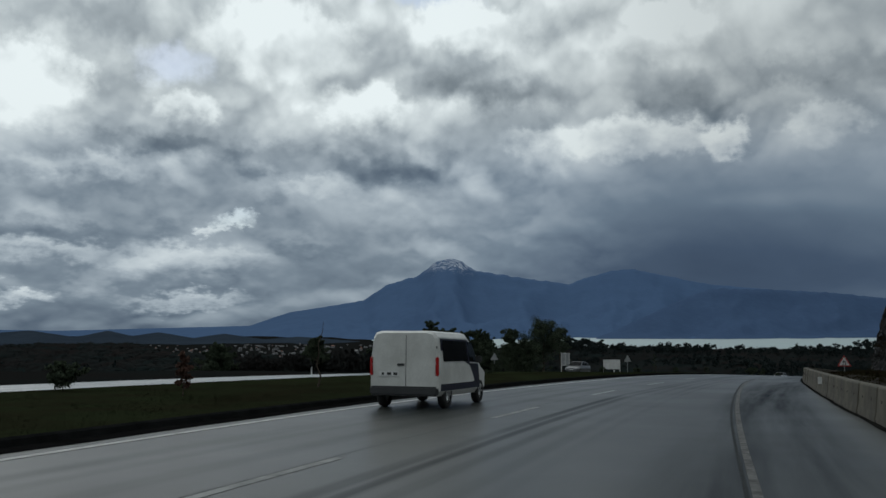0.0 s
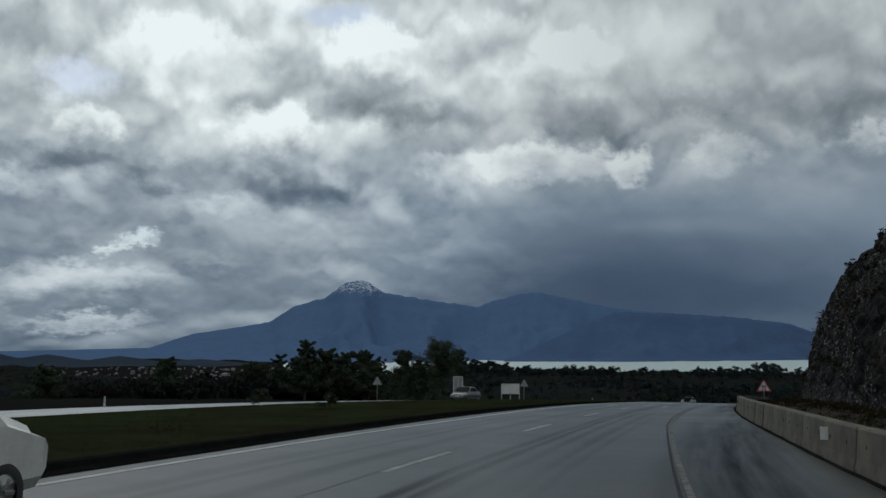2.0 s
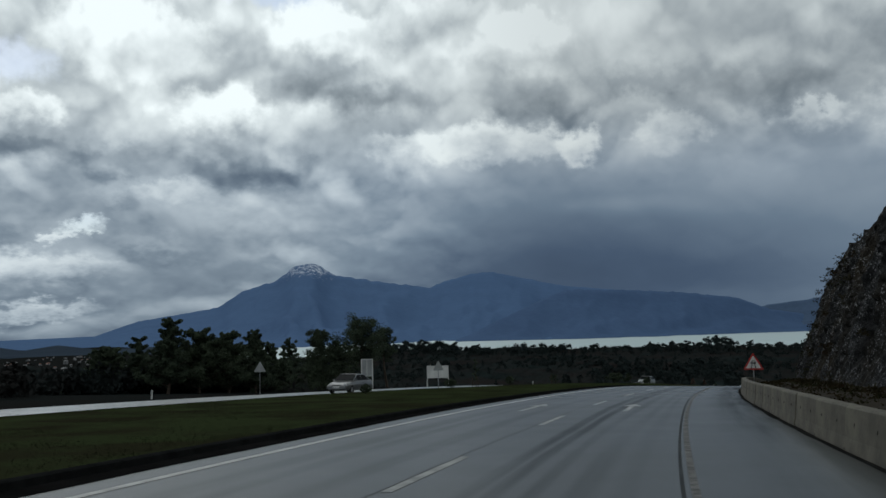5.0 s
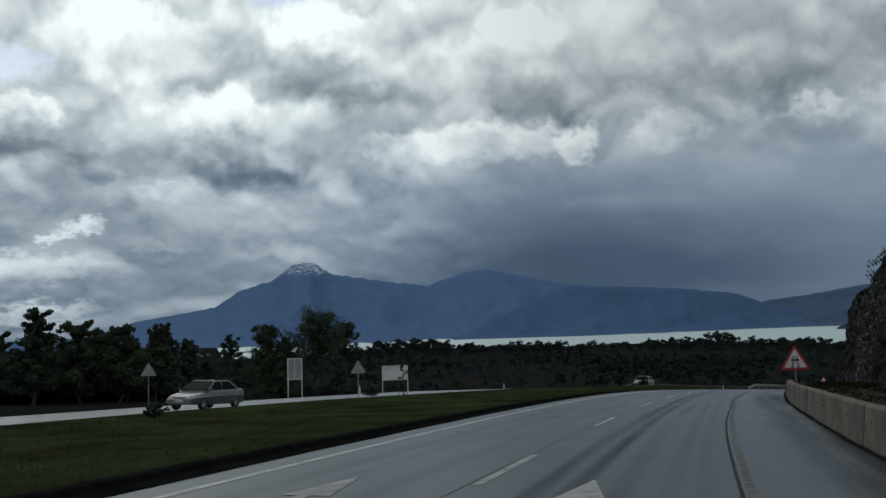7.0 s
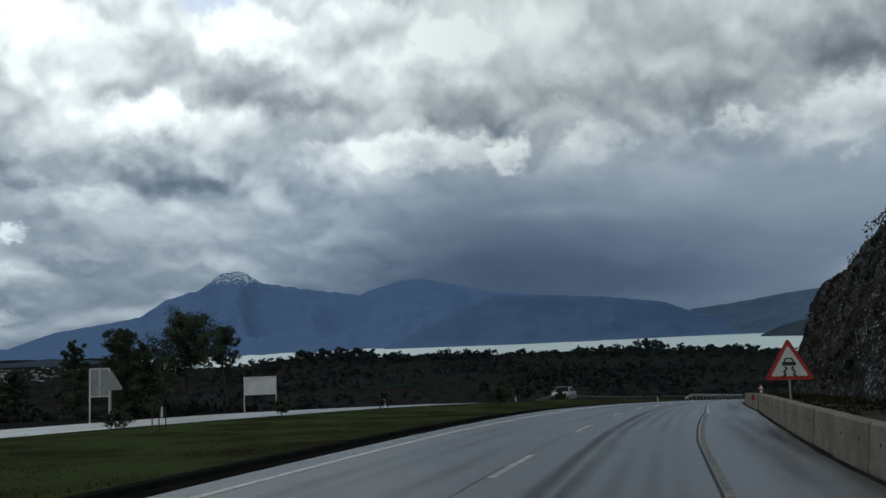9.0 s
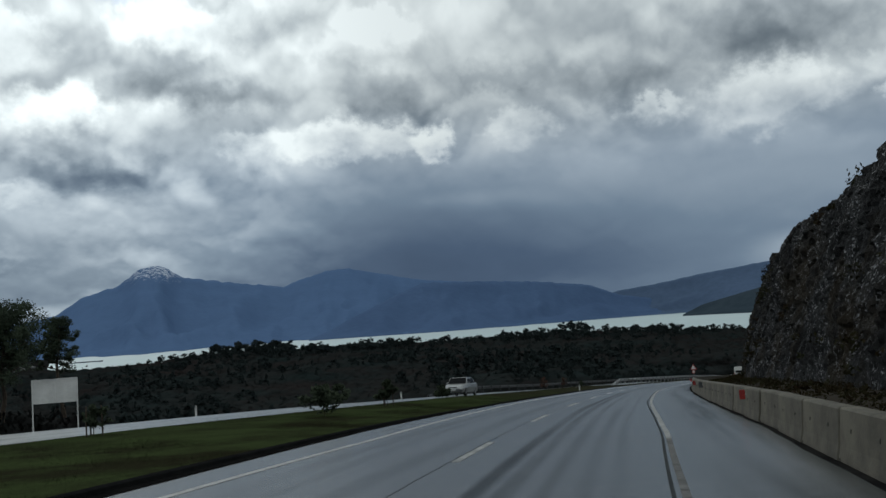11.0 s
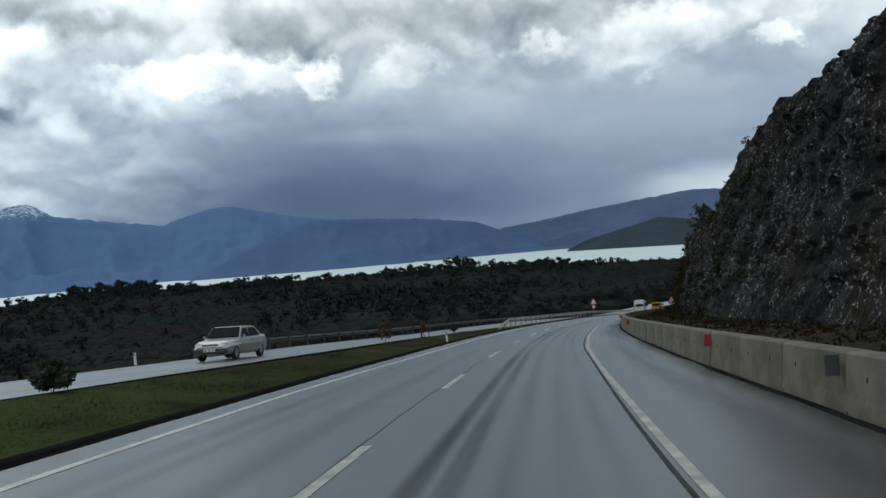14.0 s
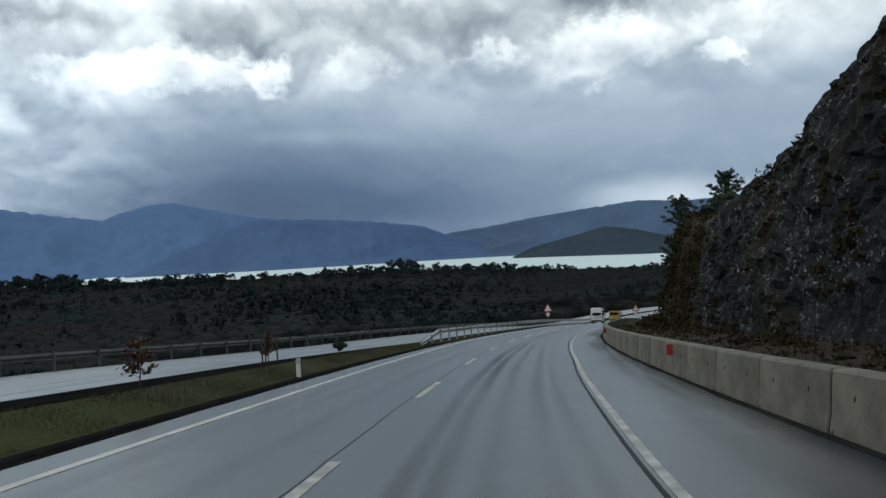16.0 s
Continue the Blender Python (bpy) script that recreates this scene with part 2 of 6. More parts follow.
    calm = add("ShaderNodeMath", calm, low, operation="ADD", use_clamp=True).outputs[0]
    bent = add("ShaderNodeVectorMath", flat, add("ShaderNodeVectorMath", c1, (0.22, 0.2, 0), operation="MULTIPLY").outputs[0], operation="ADD").outputs[0]
    above = add("ShaderNodeVectorMath", bent, (0.02, 0.12, 0), operation="ADD").outputs[0]

    def billow(where):
        """Rounded heaps with creases between them, at four sizes."""
        total = None
        for k, w in ((1.3, 0.62), (2.7, 0.24), (5.9, 0.09), (12.0, 0.035)):
            n = add("ShaderNodeTexNoise", where, None, k, 1.0, 0.4).outputs[0]
            n = add("ShaderNodeMath", add("ShaderNodeMath", n, 0.5, operation="SUBTRACT").outputs[0], operation="ABSOLUTE").outputs[0]
            n = add("ShaderNodeMath", n, 4.0 * w, operation="MULTIPLY").outputs[0]
            total = n if total is None else add("ShaderNodeMath", total, n, operation="ADD").outputs[0]
        return total

    here, there = billow(bent), billow(above)
    relief = add("ShaderNodeMath", here, there, operation="SUBTRACT").outputs[0]
    t = add("ShaderNodeMath", relief, 0.24, operation="MULTIPLY").outputs[0]
    edge = add("ShaderNodeVectorMath", bent, add("ShaderNodeVectorMath", c2, (0.22, 0.20, 0), operation="MULTIPLY").outputs[0], operation="ADD").outputs[0]
    mass = add("ShaderNodeTexNoise", edge, None, 1.35, 3.0, 0.45).outputs[0]
    over = add("ShaderNodeTexNoise", add("ShaderNodeVectorMath", edge, (0.0, 0.16, 0), operation="ADD").outputs[0], None, 1.35, 3.0, 0.45).outputs[0]
    body = add("ShaderNodeMapRange", mass, 0.40, 0.58, -0.075, 0.075, interpolation_type="SMOOTHSTEP").outputs[0]
    lit = add("ShaderNodeMath", add("ShaderNodeMath", mass, over, operation="SUBTRACT").outputs[0], 0.55, operation="MULTIPLY").outputs[0]
    body = add("ShaderNodeMath", body, lit, operation="ADD").outputs[0]
    puff = add("ShaderNodeMath", add("ShaderNodeMath", here, 0.42, operation="SUBTRACT").outputs[0], 0.16, operation="MULTIPLY").outputs[0]
    t = add("ShaderNodeMath", add("ShaderNodeMath", t, body, operation="ADD").outputs[0], puff, operation="ADD").outputs[0]
    t = add("ShaderNodeMath", t, calm, operation="MULTIPLY").outputs[0]
    total = add("ShaderNodeMath", total, t, operation="ADD", use_clamp=True).outputs[0]
    grey = ramp(add, total, [(0.0, (0.074, 0.092, 0.106)), (0.2, (0.112, 0.137, 0.154)), (0.4, (0.235, 0.266, 0.280)),
                             (0.6, (0.415, 0.455, 0.466)), (0.8, (0.67, 0.715, 0.705)), (1.0, (0.95, 1.0, 0.98))])
    slate = ramp(add, total, [(0.0, (0.044, 0.068, 0.114)), (0.2, (0.088, 0.131, 0.200)), (0.4, (0.198, 0.264, 0.340)),
                              (0.6, (0.40, 0.47, 0.535)), (0.8, (0.64, 0.70, 0.735)), (1.0, (0.88, 0.925, 0.90))])
    rain = add("ShaderNodeMapRange", azd, -6.0, 20.0, 0.5, 1.0, interpolation_type="SMOOTHSTEP").outputs[0]
    high = add("ShaderNodeMapRange", eld, 9.0, 15.0, 1.0, 0.2, interpolation_type="SMOOTHSTEP").outputs[0]
    rain = add("ShaderNodeMath", rain, high, operation="MULTIPLY").outputs[0]
    tint = add("ShaderNodeMix", data_type="RGBA")
    links.new(rain, tint.inputs[0])
    links.new(grey, tint.inputs[6])
    links.new(slate, tint.inputs[7])
    cloud = tint.outputs[2]
    # blue gaps
    sky = add("ShaderNodeTexSky")
    sky.sky_type = "NISHITA"
    sky.sun_disc = False
    sky.sun_elevation, sky.sun_rotation = radians(38), radians(-30)
    blue = add("ShaderNodeVectorMath", sky.outputs[0], (0.11, 0.11, 0.11), operation="MULTIPLY").outputs[0]
    gap = None
    for a, e, ra, re in ((-13.4, 6.7, 1.3, 0.5), (-17.5, 16.2, 2.4, 1.2), (-1.5, 21.0, 3.2, 0.9), (-60, 30, 20, 10)):
        m = blob(q, a, e, ra, re, 0.55, 0.2, None)
        gap = m if gap is None else add("ShaderNodeMath", gap, m, operation="MAXIMUM").outputs[0]
    mix = add("ShaderNodeMix", data_type="RGBA")
    links.new(gap, mix.inputs[0])
    links.new(cloud, mix.inputs[6])
    links.new(blue, mix.inputs[7])
    gain = add("ShaderNodeMapRange", azd, 0.0, 18.0, 1.38, 1.0, interpolation_type="SMOOTHSTEP").outputs[0]
    behind = add("ShaderNodeMapRange", azd, -75.0, -40.0, 1.0, 0.0, interpolation_type="SMOOTHSTEP").outputs[0]
    gain = add("ShaderNodeMath", gain, add("ShaderNodeMath", behind, 0.38, operation="MULTIPLY").outputs[0], operation="SUBTRACT").outputs[0]
    bg = add("ShaderNodeBackground", add("ShaderNodeVectorMath", mix.outputs[2], (0.957, 1.0, 1.04), operation="MULTIPLY").outputs[0], gain)
    out = add("ShaderNodeOutputWorld")
    links.new(bg.outputs[0], out.inputs[0])


make_world()
sun = new("sun", bpy.data.lights.new("sun", "SUN"))
sun.data.energy, sun.data.angle, sun.data.color = 0.5, radians(60), (1.0, 0.97, 0.92)
sun.matrix_world = look((0, 0, 0), (0.4, -0.7, -0.63))


# ---- materials ----
def material(name, base, rough=0.7, metal=0.0, second=None, scale=4.0, fine=60.0, bump=0.15, rough_to=None, spec=None, detail=6.0, coords="Object", contrast=(0.35, 0.65), emit=None, canopy=0.0):
    """A surface with coarse stains and fine grain, both in its colour and its relief."""
    m = bpy.data.materials.new(name)
    m.use_nodes = True
    tree = m.node_tree
    tree.nodes.clear()
    add, links = node_tree(tree)
    co = add("ShaderNodeTexCoord").outputs[coords]
    coarse = add("ShaderNodeTexNoise", co, None, scale, detail, 0.6).outputs[0]
    grain = add("ShaderNodeTexNoise", co, None, fine, 4.0, 0.6).outputs[0]
    k = add("ShaderNodeMapRange", coarse, contrast[0], contrast[1]).outputs[0]
    g = add("ShaderNodeMapRange", grain, 0.3, 0.7, -0.22, 0.22).outputs[0]
    k = add("ShaderNodeMath", k, g, operation="ADD", use_clamp=True).outputs[0]
    b2 = second if second else tuple(c * 0.62 for c in base)
    col = ramp(add, k, [(0.0, b2), (1.0, base)])
    r = add("ShaderNodeMapRange", k, 0.0, 1.0, rough if rough_to is None else rough_to, rough).outputs[0]
    bsdf = add("ShaderNodeBsdfPrincipled")
    links.new(col, bsdf.inputs["Base Color"])
    links.new(r, bsdf.inputs["Roughness"])
    bsdf.inputs["Metallic"].default_value = metal
    if spec is not None:
        bsdf.inputs["Specular IOR Level"].default_value = spec
    if bump:
        h = add("ShaderNodeMath", grain, coarse, operation="ADD").outputs[0]
        bp = add("ShaderNodeBump", bump, 0.02)
        links.new(h, bp.inputs["Height"])
        links.new(bp.outputs[0], bsdf.inputs["Normal"])
    if canopy:
        up = add("ShaderNodeCombineXYZ", 0.0, 0.0, canopy).outputs[0]
        nrm = add("ShaderNodeVectorMath", add("ShaderNodeVectorMath", add("ShaderNodeNewGeometry").outputs["Normal"], (1 - canopy,) * 3, operation="MULTIPLY").outputs[0], up, operation="ADD").outputs[0]
        links.new(add("ShaderNodeVectorMath", nrm, operation="NORMALIZE").outputs[0], bsdf.inputs["Normal"])
    if emit:
        bsdf.inputs["Emission Color"].default_value = (*emit[:3], 1)
        bsdf.inputs["Emission Strength"].default_value = emit[3]
    out = add("ShaderNodeOutputMaterial")
    links.new(bsdf.outputs[0], out.inputs[0])
    return m


def asphalt(name, dark_band_at=(), film=1.0, smooth=0.42, ior=1.34, gloss=0.27, tone=0.85, at_end=0.5):
    """Wet asphalt: a water film with wheel tracks and other dark bands along the lanes. UV: station / 10, lateral / 10.
    """
    m = bpy.data.materials.new(name)
    m.use_nodes = True
    tree = m.node_tree
    tree.nodes.clear()
    add, links = node_tree(tree)
    uv = add("ShaderNodeTexCoord").outputs["UV"]
    sep = add("ShaderNodeSeparateXYZ", uv)
    lat = add("ShaderNodeMath", sep.outputs[1], 10.0, operation="MULTIPLY").outputs[0]
    longit = add("ShaderNodeVectorMath", uv, (0.55, 11.0, 0), operation="MULTIPLY").outputs[0]
    streak = add("ShaderNodeTexNoise", longit, None, 1.6, 6.0, 0.6).outputs[0]
    blotch = add("ShaderNodeTexNoise", add("ShaderNodeVectorMath", uv, (10, 10, 0), operation="MULTIPLY").outputs[0], None, 0.22, 6.0, 0.55).outputs[0]
    grit = add("ShaderNodeTexNoise", add("ShaderNodeVectorMath", uv, (10, 10, 0), operation="MULTIPLY").outputs[0], None, 70.0, 3.0, 0.6).outputs[0]
    wob = add("ShaderNodeTexNoise", longit, None, 0.35, 2.0, 0.5).outputs[0]
    wob = add("ShaderNodeMapRange", wob, 0.2, 0.8, -0.28, 0.28).outputs[0]
    latw = add("ShaderNodeMath", lat, wob, operation="ADD").outputs[0]
    tracks = None
    # wheel tracks, and the painted reflection of the cliff
    for c, w, a in dark_band_at:
        d = add("ShaderNodeMath", latw, c, operation="SUBTRACT").outputs[0]
        d = add("ShaderNodeMath", d, operation="ABSOLUTE").outputs[0]
        v = add("ShaderNodeMapRange", d, w * 0.25, w * 1.7, a, 0.0, interpolation_type="SMOOTHSTEP").outputs[0]
        tracks = v if tracks is None else add("ShaderNodeMath", tracks, v, operation="MAXIMUM").outputs[0]
    s2 = add("ShaderNodeMapRange", streak, 0.35, 0.65, 0.0, 1.0).outputs[0]
    bl = add("ShaderNodeMapRange", blotch, 0.35, 0.7, 0.0, 1.0).outputs[0]
    if tracks is None:
        dulled = add("ShaderNodeMath", s2, 0.5, operation="MULTIPLY").outputs[0]
    else:
        patchy = add("ShaderNodeTexNoise", add("ShaderNodeVectorMath", uv, (0.45, 7.0, 0), operation="MULTIPLY").outputs[0], None, 1.0, 3.0, 0.5).outputs[0]
        patchy = add("ShaderNodeMapRange", patchy, 0.30, 0.55, 0.2, 1.0).outputs[0]
        dulled = add("ShaderNodeMath", tracks, add("ShaderNodeMapRange", s2, 0.0, 1.0, 0.35, 1.0).outputs[0], operation="MULTIPLY").outputs[0]
        dulled = add("ShaderNodeMath", dulled, patchy, operation="MULTIPLY").outputs[0]
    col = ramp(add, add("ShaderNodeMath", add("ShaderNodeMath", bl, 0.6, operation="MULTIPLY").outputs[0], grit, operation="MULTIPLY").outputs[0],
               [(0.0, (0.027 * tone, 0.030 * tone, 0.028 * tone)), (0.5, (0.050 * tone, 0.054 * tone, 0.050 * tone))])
    # thin water: smooth between the tracks, broken up where tyres have thrown it off; darkened alike in the cliff's
    # painted reflection
    rough = add("ShaderNodeMapRange", dulled, 0.0, 1.0, smooth, 0.66).outputs[0]
    rough = add("ShaderNodeMath", rough, add("ShaderNodeMapRange", bl, 0.0, 1.0, -0.05, 0.06).outputs[0], operation="ADD").outputs[0]
    coat = add("ShaderNodeMapRange", dulled, 0.0, 1.0, film, film * 0.25).outputs[0]
    # film weight lower on the upper stretch, rising along the road
    film_by_place = add("ShaderNodeMapRange", sep.outputs[0], 3.0, 12.0, at_end, 1.0).outputs[0]
    coat = add("ShaderNodeMath", coat, film_by_place, operation="MULTIPLY").outputs[0]
    dark = add("ShaderNodeMix", data_type="RGBA")
    links.new(dulled, dark.inputs[0])
    links.new(col, dark.inputs[6])
    dark.inputs[7].default_value = (0.013, 0.017, 0.021, 1)
    col = dark.outputs[2]
    bsdf = add("ShaderNodeBsdfPrincipled")
    links.new(col, bsdf.inputs["Base Color"])
    links.new(rough, bsdf.inputs["Roughness"])
    links.new(coat, bsdf.inputs["Coat Weight"])
    links.new(add("ShaderNodeMapRange", dulled, 0.0, 1.0, 0.03, 0.0).outputs[0], bsdf.inputs["Specular IOR Level"])
    bsdf.inputs["Coat Roughness"].default_value = gloss
    bsdf.inputs["Coat IOR"].default_value = ior
    hgt = add("ShaderNodeMath", grit, add("ShaderNodeMath", blotch, 2.0, operation="MULTIPLY").outputs[0], operation="ADD").outputs[0]
    bp = add("ShaderNodeBump", 0.07, 0.012)
    links.new(hgt, bp.inputs["Height"])
    links.new(bp.outputs[0], bsdf.inputs["Normal"])
    out = add("ShaderNodeOutputMaterial")
    links.new(bsdf.outputs[0], out.inputs[0])
    return m


def rock(name):
    """Dark blasted rock: matt, with rusty stains and small wet facets whose sky glints are also painted pale."""
    m = bpy.data.materials.new(name)
    m.use_nodes = True
    tree = m.node_tree
    tree.nodes.clear()
    add, links = node_tree(tree)
    co = add("ShaderNodeTexCoord").outputs["Object"]
    coarse = add("ShaderNodeTexNoise", co, None, 0.5, 6.0, 0.6).outputs[0]
    grain = add("ShaderNodeTexNoise", co, None, 7.0, 6.0, 0.65).outputs[0]
    stain = add("ShaderNodeTexNoise", co, None, 0.22, 4.0, 0.55).outputs[0]
    k = add("ShaderNodeMath", coarse, grain, operation="ADD").outputs[0]
    k = add("ShaderNodeMapRange", k, 0.75, 1.3).outputs[0]
    col = ramp(add, k, [(0.0, (0.007, 0.0075, 0.008)), (0.6, (0.017, 0.0175, 0.018)), (1.0, (0.036, 0.037, 0.038))])
    mx = add("ShaderNodeMix", data_type="RGBA")
    links.new(add("ShaderNodeMapRange", stain, 0.50, 0.68, 0.0, 0.75).outputs[0], mx.inputs[0])
    links.new(col, mx.inputs[6])
    mx.inputs[7].default_value = (0.021, 0.016, 0.009, 1)
    bent = add("ShaderNodeVectorMath", co, add("ShaderNodeVectorMath", add("ShaderNodeTexNoise", co, None, 2.5, 3.0, 0.6).outputs["Color"], (0.5, 0.5, 0.3), operation="MULTIPLY").outputs[0], operation="ADD").outputs[0]
    facet = add("ShaderNodeTexVoronoi", add("ShaderNodeVectorMath", bent, (1.0, 1.0, 0.6), operation="MULTIPLY").outputs[0], None, 17.0)
    pick = add("ShaderNodeSeparateXYZ", facet.outputs["Color"]).outputs[0]
    wet = add("ShaderNodeMapRange", pick, 0.90, 0.94, 0.0, 1.0).outputs[0]
    wet = add("ShaderNodeMath", wet, add("ShaderNodeMapRange", coarse, 0.45, 0.58).outputs[0], operation="MULTIPLY").outputs[0]
    bsdf = add("ShaderNodeBsdfPrincipled")
    # glint of the sky put into the facets' base colour as well
    pale = add("ShaderNodeMix", data_type="RGBA")
    links.new(add("ShaderNodeMath", wet, 0.75, operation="MULTIPLY").outputs[0], pale.inputs[0])
    links.new(mx.outputs[2], pale.inputs[6])
    pale.inputs[7].default_value = (0.12, 0.13, 0.14, 1)
    links.new(pale.outputs[2], bsdf.inputs["Base Color"])
    links.new(add("ShaderNodeMapRange", wet, 0.0, 1.0, 0.9, 0.24).outputs[0], bsdf.inputs["Roughness"])
    links.new(add("ShaderNodeMapRange", wet, 0.0, 1.0, 0.06, 0.8).outputs[0], bsdf.inputs["Specular IOR Level"])
    bp = add("ShaderNodeBump", 1.0, 0.12)
    links.new(grain, bp.inputs["Height"])
    links.new(bp.outputs[0], bsdf.inputs["Normal"])
    out = add("ShaderNodeOutputMaterial")
    links.new(bsdf.outputs[0], out.inputs[0])
    return m


def mountain_stuff(name, base, second, snow=False):
    """Far wooded slopes, with the blue of the haze put into their base colour."""
    m = bpy.data.materials.new(name)
    m.use_nodes = True
    tree = m.node_tree
    tree.nodes.clear()
    add, links = node_tree(tree)
    co = add("ShaderNodeNewGeometry").outputs["Position"]
    sep = add("ShaderNodeSeparateXYZ", co)
    n = add("ShaderNodeTexNoise", co, None, 0.006, 8.0, 0.6).outputs[0]
    f = add("ShaderNodeTexNoise", co, None, 0.05, 6.0, 0.65).outputs[0]
    k = add("ShaderNodeMath", n, f, operation="ADD").outputs[0]
    k = add("ShaderNodeMapRange", k, 0.75, 1.25).outputs[0]
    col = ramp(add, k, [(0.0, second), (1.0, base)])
    if snow:
        sn = add("ShaderNodeMapRange", sep.outputs[2], 180.0, 290.0, 0.0, 0.30).outputs[0]
        fr = add("ShaderNodeTexNoise", co, None, 0.045, 7.0, 0.7).outputs[0]
        lim = add("ShaderNodeMath", sn, fr, operation="ADD").outputs[0]
        mask = add("ShaderNodeMapRange", lim, 0.79, 0.83, 0.0, 0.60).outputs[0]
        off = add("ShaderNodeMath", add("ShaderNodeMath", sep.outputs[0], -22.0, operation="ADD").outputs[0], operation="ABSOLUTE").outputs[0]
        mask = add("ShaderNodeMath", mask, add("ShaderNodeMapRange", off, 60.0, 135.0, 1.0, 0.0).outputs[0], operation="MULTIPLY").outputs[0]
        mx = add("ShaderNodeMix", data_type="RGBA")
        links.new(mask, mx.inputs[0])
        links.new(col, mx.inputs[6])
        mx.inputs[7].default_value = (0.62, 0.66, 0.72, 1)
        col = mx.outputs[2]
    bsdf = add("ShaderNodeBsdfPrincipled")
    links.new(col, bsdf.inputs["Base Color"])
    bsdf.inputs["Roughness"].default_value = 0.95
    bsdf.inputs["Specular IOR Level"].default_value = 0.0
    out = add("ShaderNodeOutputMaterial")
    links.new(bsdf.outputs[0], out.inputs[0])
    return m


def turf(name, green, brown, straw, fine, blades=False):
    """Rough grass: green and brown patches, and straw-coloured on the narrow end of the median."""
    m = bpy.data.materials.new(name)
    m.use_nodes = True
    tree = m.node_tree
    tree.nodes.clear()
    add, links = node_tree(tree)
    co = add("ShaderNodeNewGeometry").outputs["Position"]
    patch = add("ShaderNodeTexNoise", co, None, 0.35, 5.0, 0.6).outputs[0]
    grain = add("ShaderNodeTexNoise", co, None, fine, 4.0, 0.6).outputs[0]
    k = add("ShaderNodeMath", add("ShaderNodeMapRange", patch, 0.38, 0.6).outputs[0], add("ShaderNodeMapRange", grain, 0.3, 0.7, -0.25, 0.25).outputs[0], operation="ADD", use_clamp=True).outputs[0]
    col = ramp(add, k, [(0.0, brown), (1.0, green)])
    north = add("ShaderNodeSeparateXYZ", co).outputs[1]
    at_end = add("ShaderNodeMapRange", north, 156.0, 180.0, 0.0, 1.0).outputs[0]
    at_end = add("ShaderNodeMath", at_end, add("ShaderNodeMapRange", patch, 0.62, 0.42, 0.6, 1.0).outputs[0], operation="MULTIPLY").outputs[0]
    wet = add("ShaderNodeMix", data_type="RGBA")
    links.new(add("ShaderNodeMath", add("ShaderNodeMapRange", north, 45.0, 130.0, 0.0, 0.8).outputs[0], k, operation="MULTIPLY").outputs[0], wet.inputs[0])
    links.new(col, wet.inputs[6])
    wet.inputs[7].default_value = (green[0] * 1.95, green[1] * 2.15, green[2] * 1.65, 1)
    col = wet.outputs[2]
    mx = add("ShaderNodeMix", data_type="RGBA")
    links.new(at_end, mx.inputs[0])
    links.new(col, mx.inputs[6])
    mx.inputs[7].default_value = (*straw, 1)
    bsdf = add("ShaderNodeBsdfPrincipled")
    links.new(mx.outputs[2], bsdf.inputs["Base Color"])
    bsdf.inputs["Roughness"].default_value = 0.95
    bsdf.inputs["Specular IOR Level"].default_value = 0.0
    if blades:
        links.new(add("ShaderNodeCombineXYZ", 0.0, 0.0, 1.0).outputs[0], bsdf.inputs["Normal"])
    else:
        bp = add("ShaderNodeBump", 0.5, 0.02)
        links.new(grain, bp.inputs["Height"])
        links.new(bp.outputs[0], bsdf.inputs["Normal"])
    out = add("ShaderNodeOutputMaterial")
    links.new(bsdf.outputs[0], out.inputs[0])
    return m


# last band: the cliff's dark mirror image beside the barrier, put into the colour
M_ROAD = asphalt("wet_asphalt", ((-2.5, 0.22, 0.3), (-1.9, 0.16, 0.25), (-0.9, 0.2, 0.3), (0.9, 0.13, 0.8), (1.25, 0.11, 0.8), (1.75, 0.12, 0.38), (2.3, 0.12, 0.3), (2.7, 0.1, 0.2), (5.3, 1.0, 1.0)))
# tone 3.2 puts the sky's grazing sheen into this carriageway's base colour
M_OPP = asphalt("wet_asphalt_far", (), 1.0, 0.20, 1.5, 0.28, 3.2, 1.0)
M_PAINT = material("road_paint", (0.30, 0.30, 0.29), 0.5, second=(0.17, 0.17, 0.165), scale=3.0, fine=90, bump=0.1)
M_WORNPAINT = material("worn_road_paint", (0.16, 0.16, 0.158), 0.9, second=(0.06, 0.06, 0.06), scale=5.0, fine=90, bump=0.1, spec=0.05)
M_DASH = material("worn_dash_paint", (0.33, 0.335, 0.33), 0.9, second=(0.18, 0.185, 0.185), scale=2.5, fine=70, bump=0.1, spec=0.08)
M_TAR = material("tar_joint", (0.020, 0.023, 0.025), 0.7, second=(0.034, 0.038, 0.040), scale=1.2, bump=0.1, spec=0.04)
M_CONC = material("weathered_concrete", (0.112, 0.103, 0.080), 0.8, second=(0.050, 0.046, 0.037), scale=1.3, fine=40, bump=0.25, spec=0.25)
M_KERB = material("dark_kerbstone", (0.013, 0.0135, 0.0135), 0.9, second=(0.007, 0.0075, 0.0075), scale=2.2, fine=50, bump=0.3, spec=0.0)
M_FOOT_SHADE = material("foot_shade_and_wet", (0.020, 0.020, 0.019), 0.9, second=(0.010, 0.010, 0.010), scale=0.9, fine=30, bump=0.3, spec=0.0)
M_MUD_SHADE = material("mud_and_shade", (0.009, 0.009, 0.009), 1.0, second=(0.005, 0.005, 0.005), scale=1.1, fine=30, bump=0.3, spec=0.0)
M_GRASS = turf("wet_turf", (0.0175, 0.0220, 0.0112), (0.0165, 0.0165, 0.0095), (0.039, 0.038, 0.024), 9)
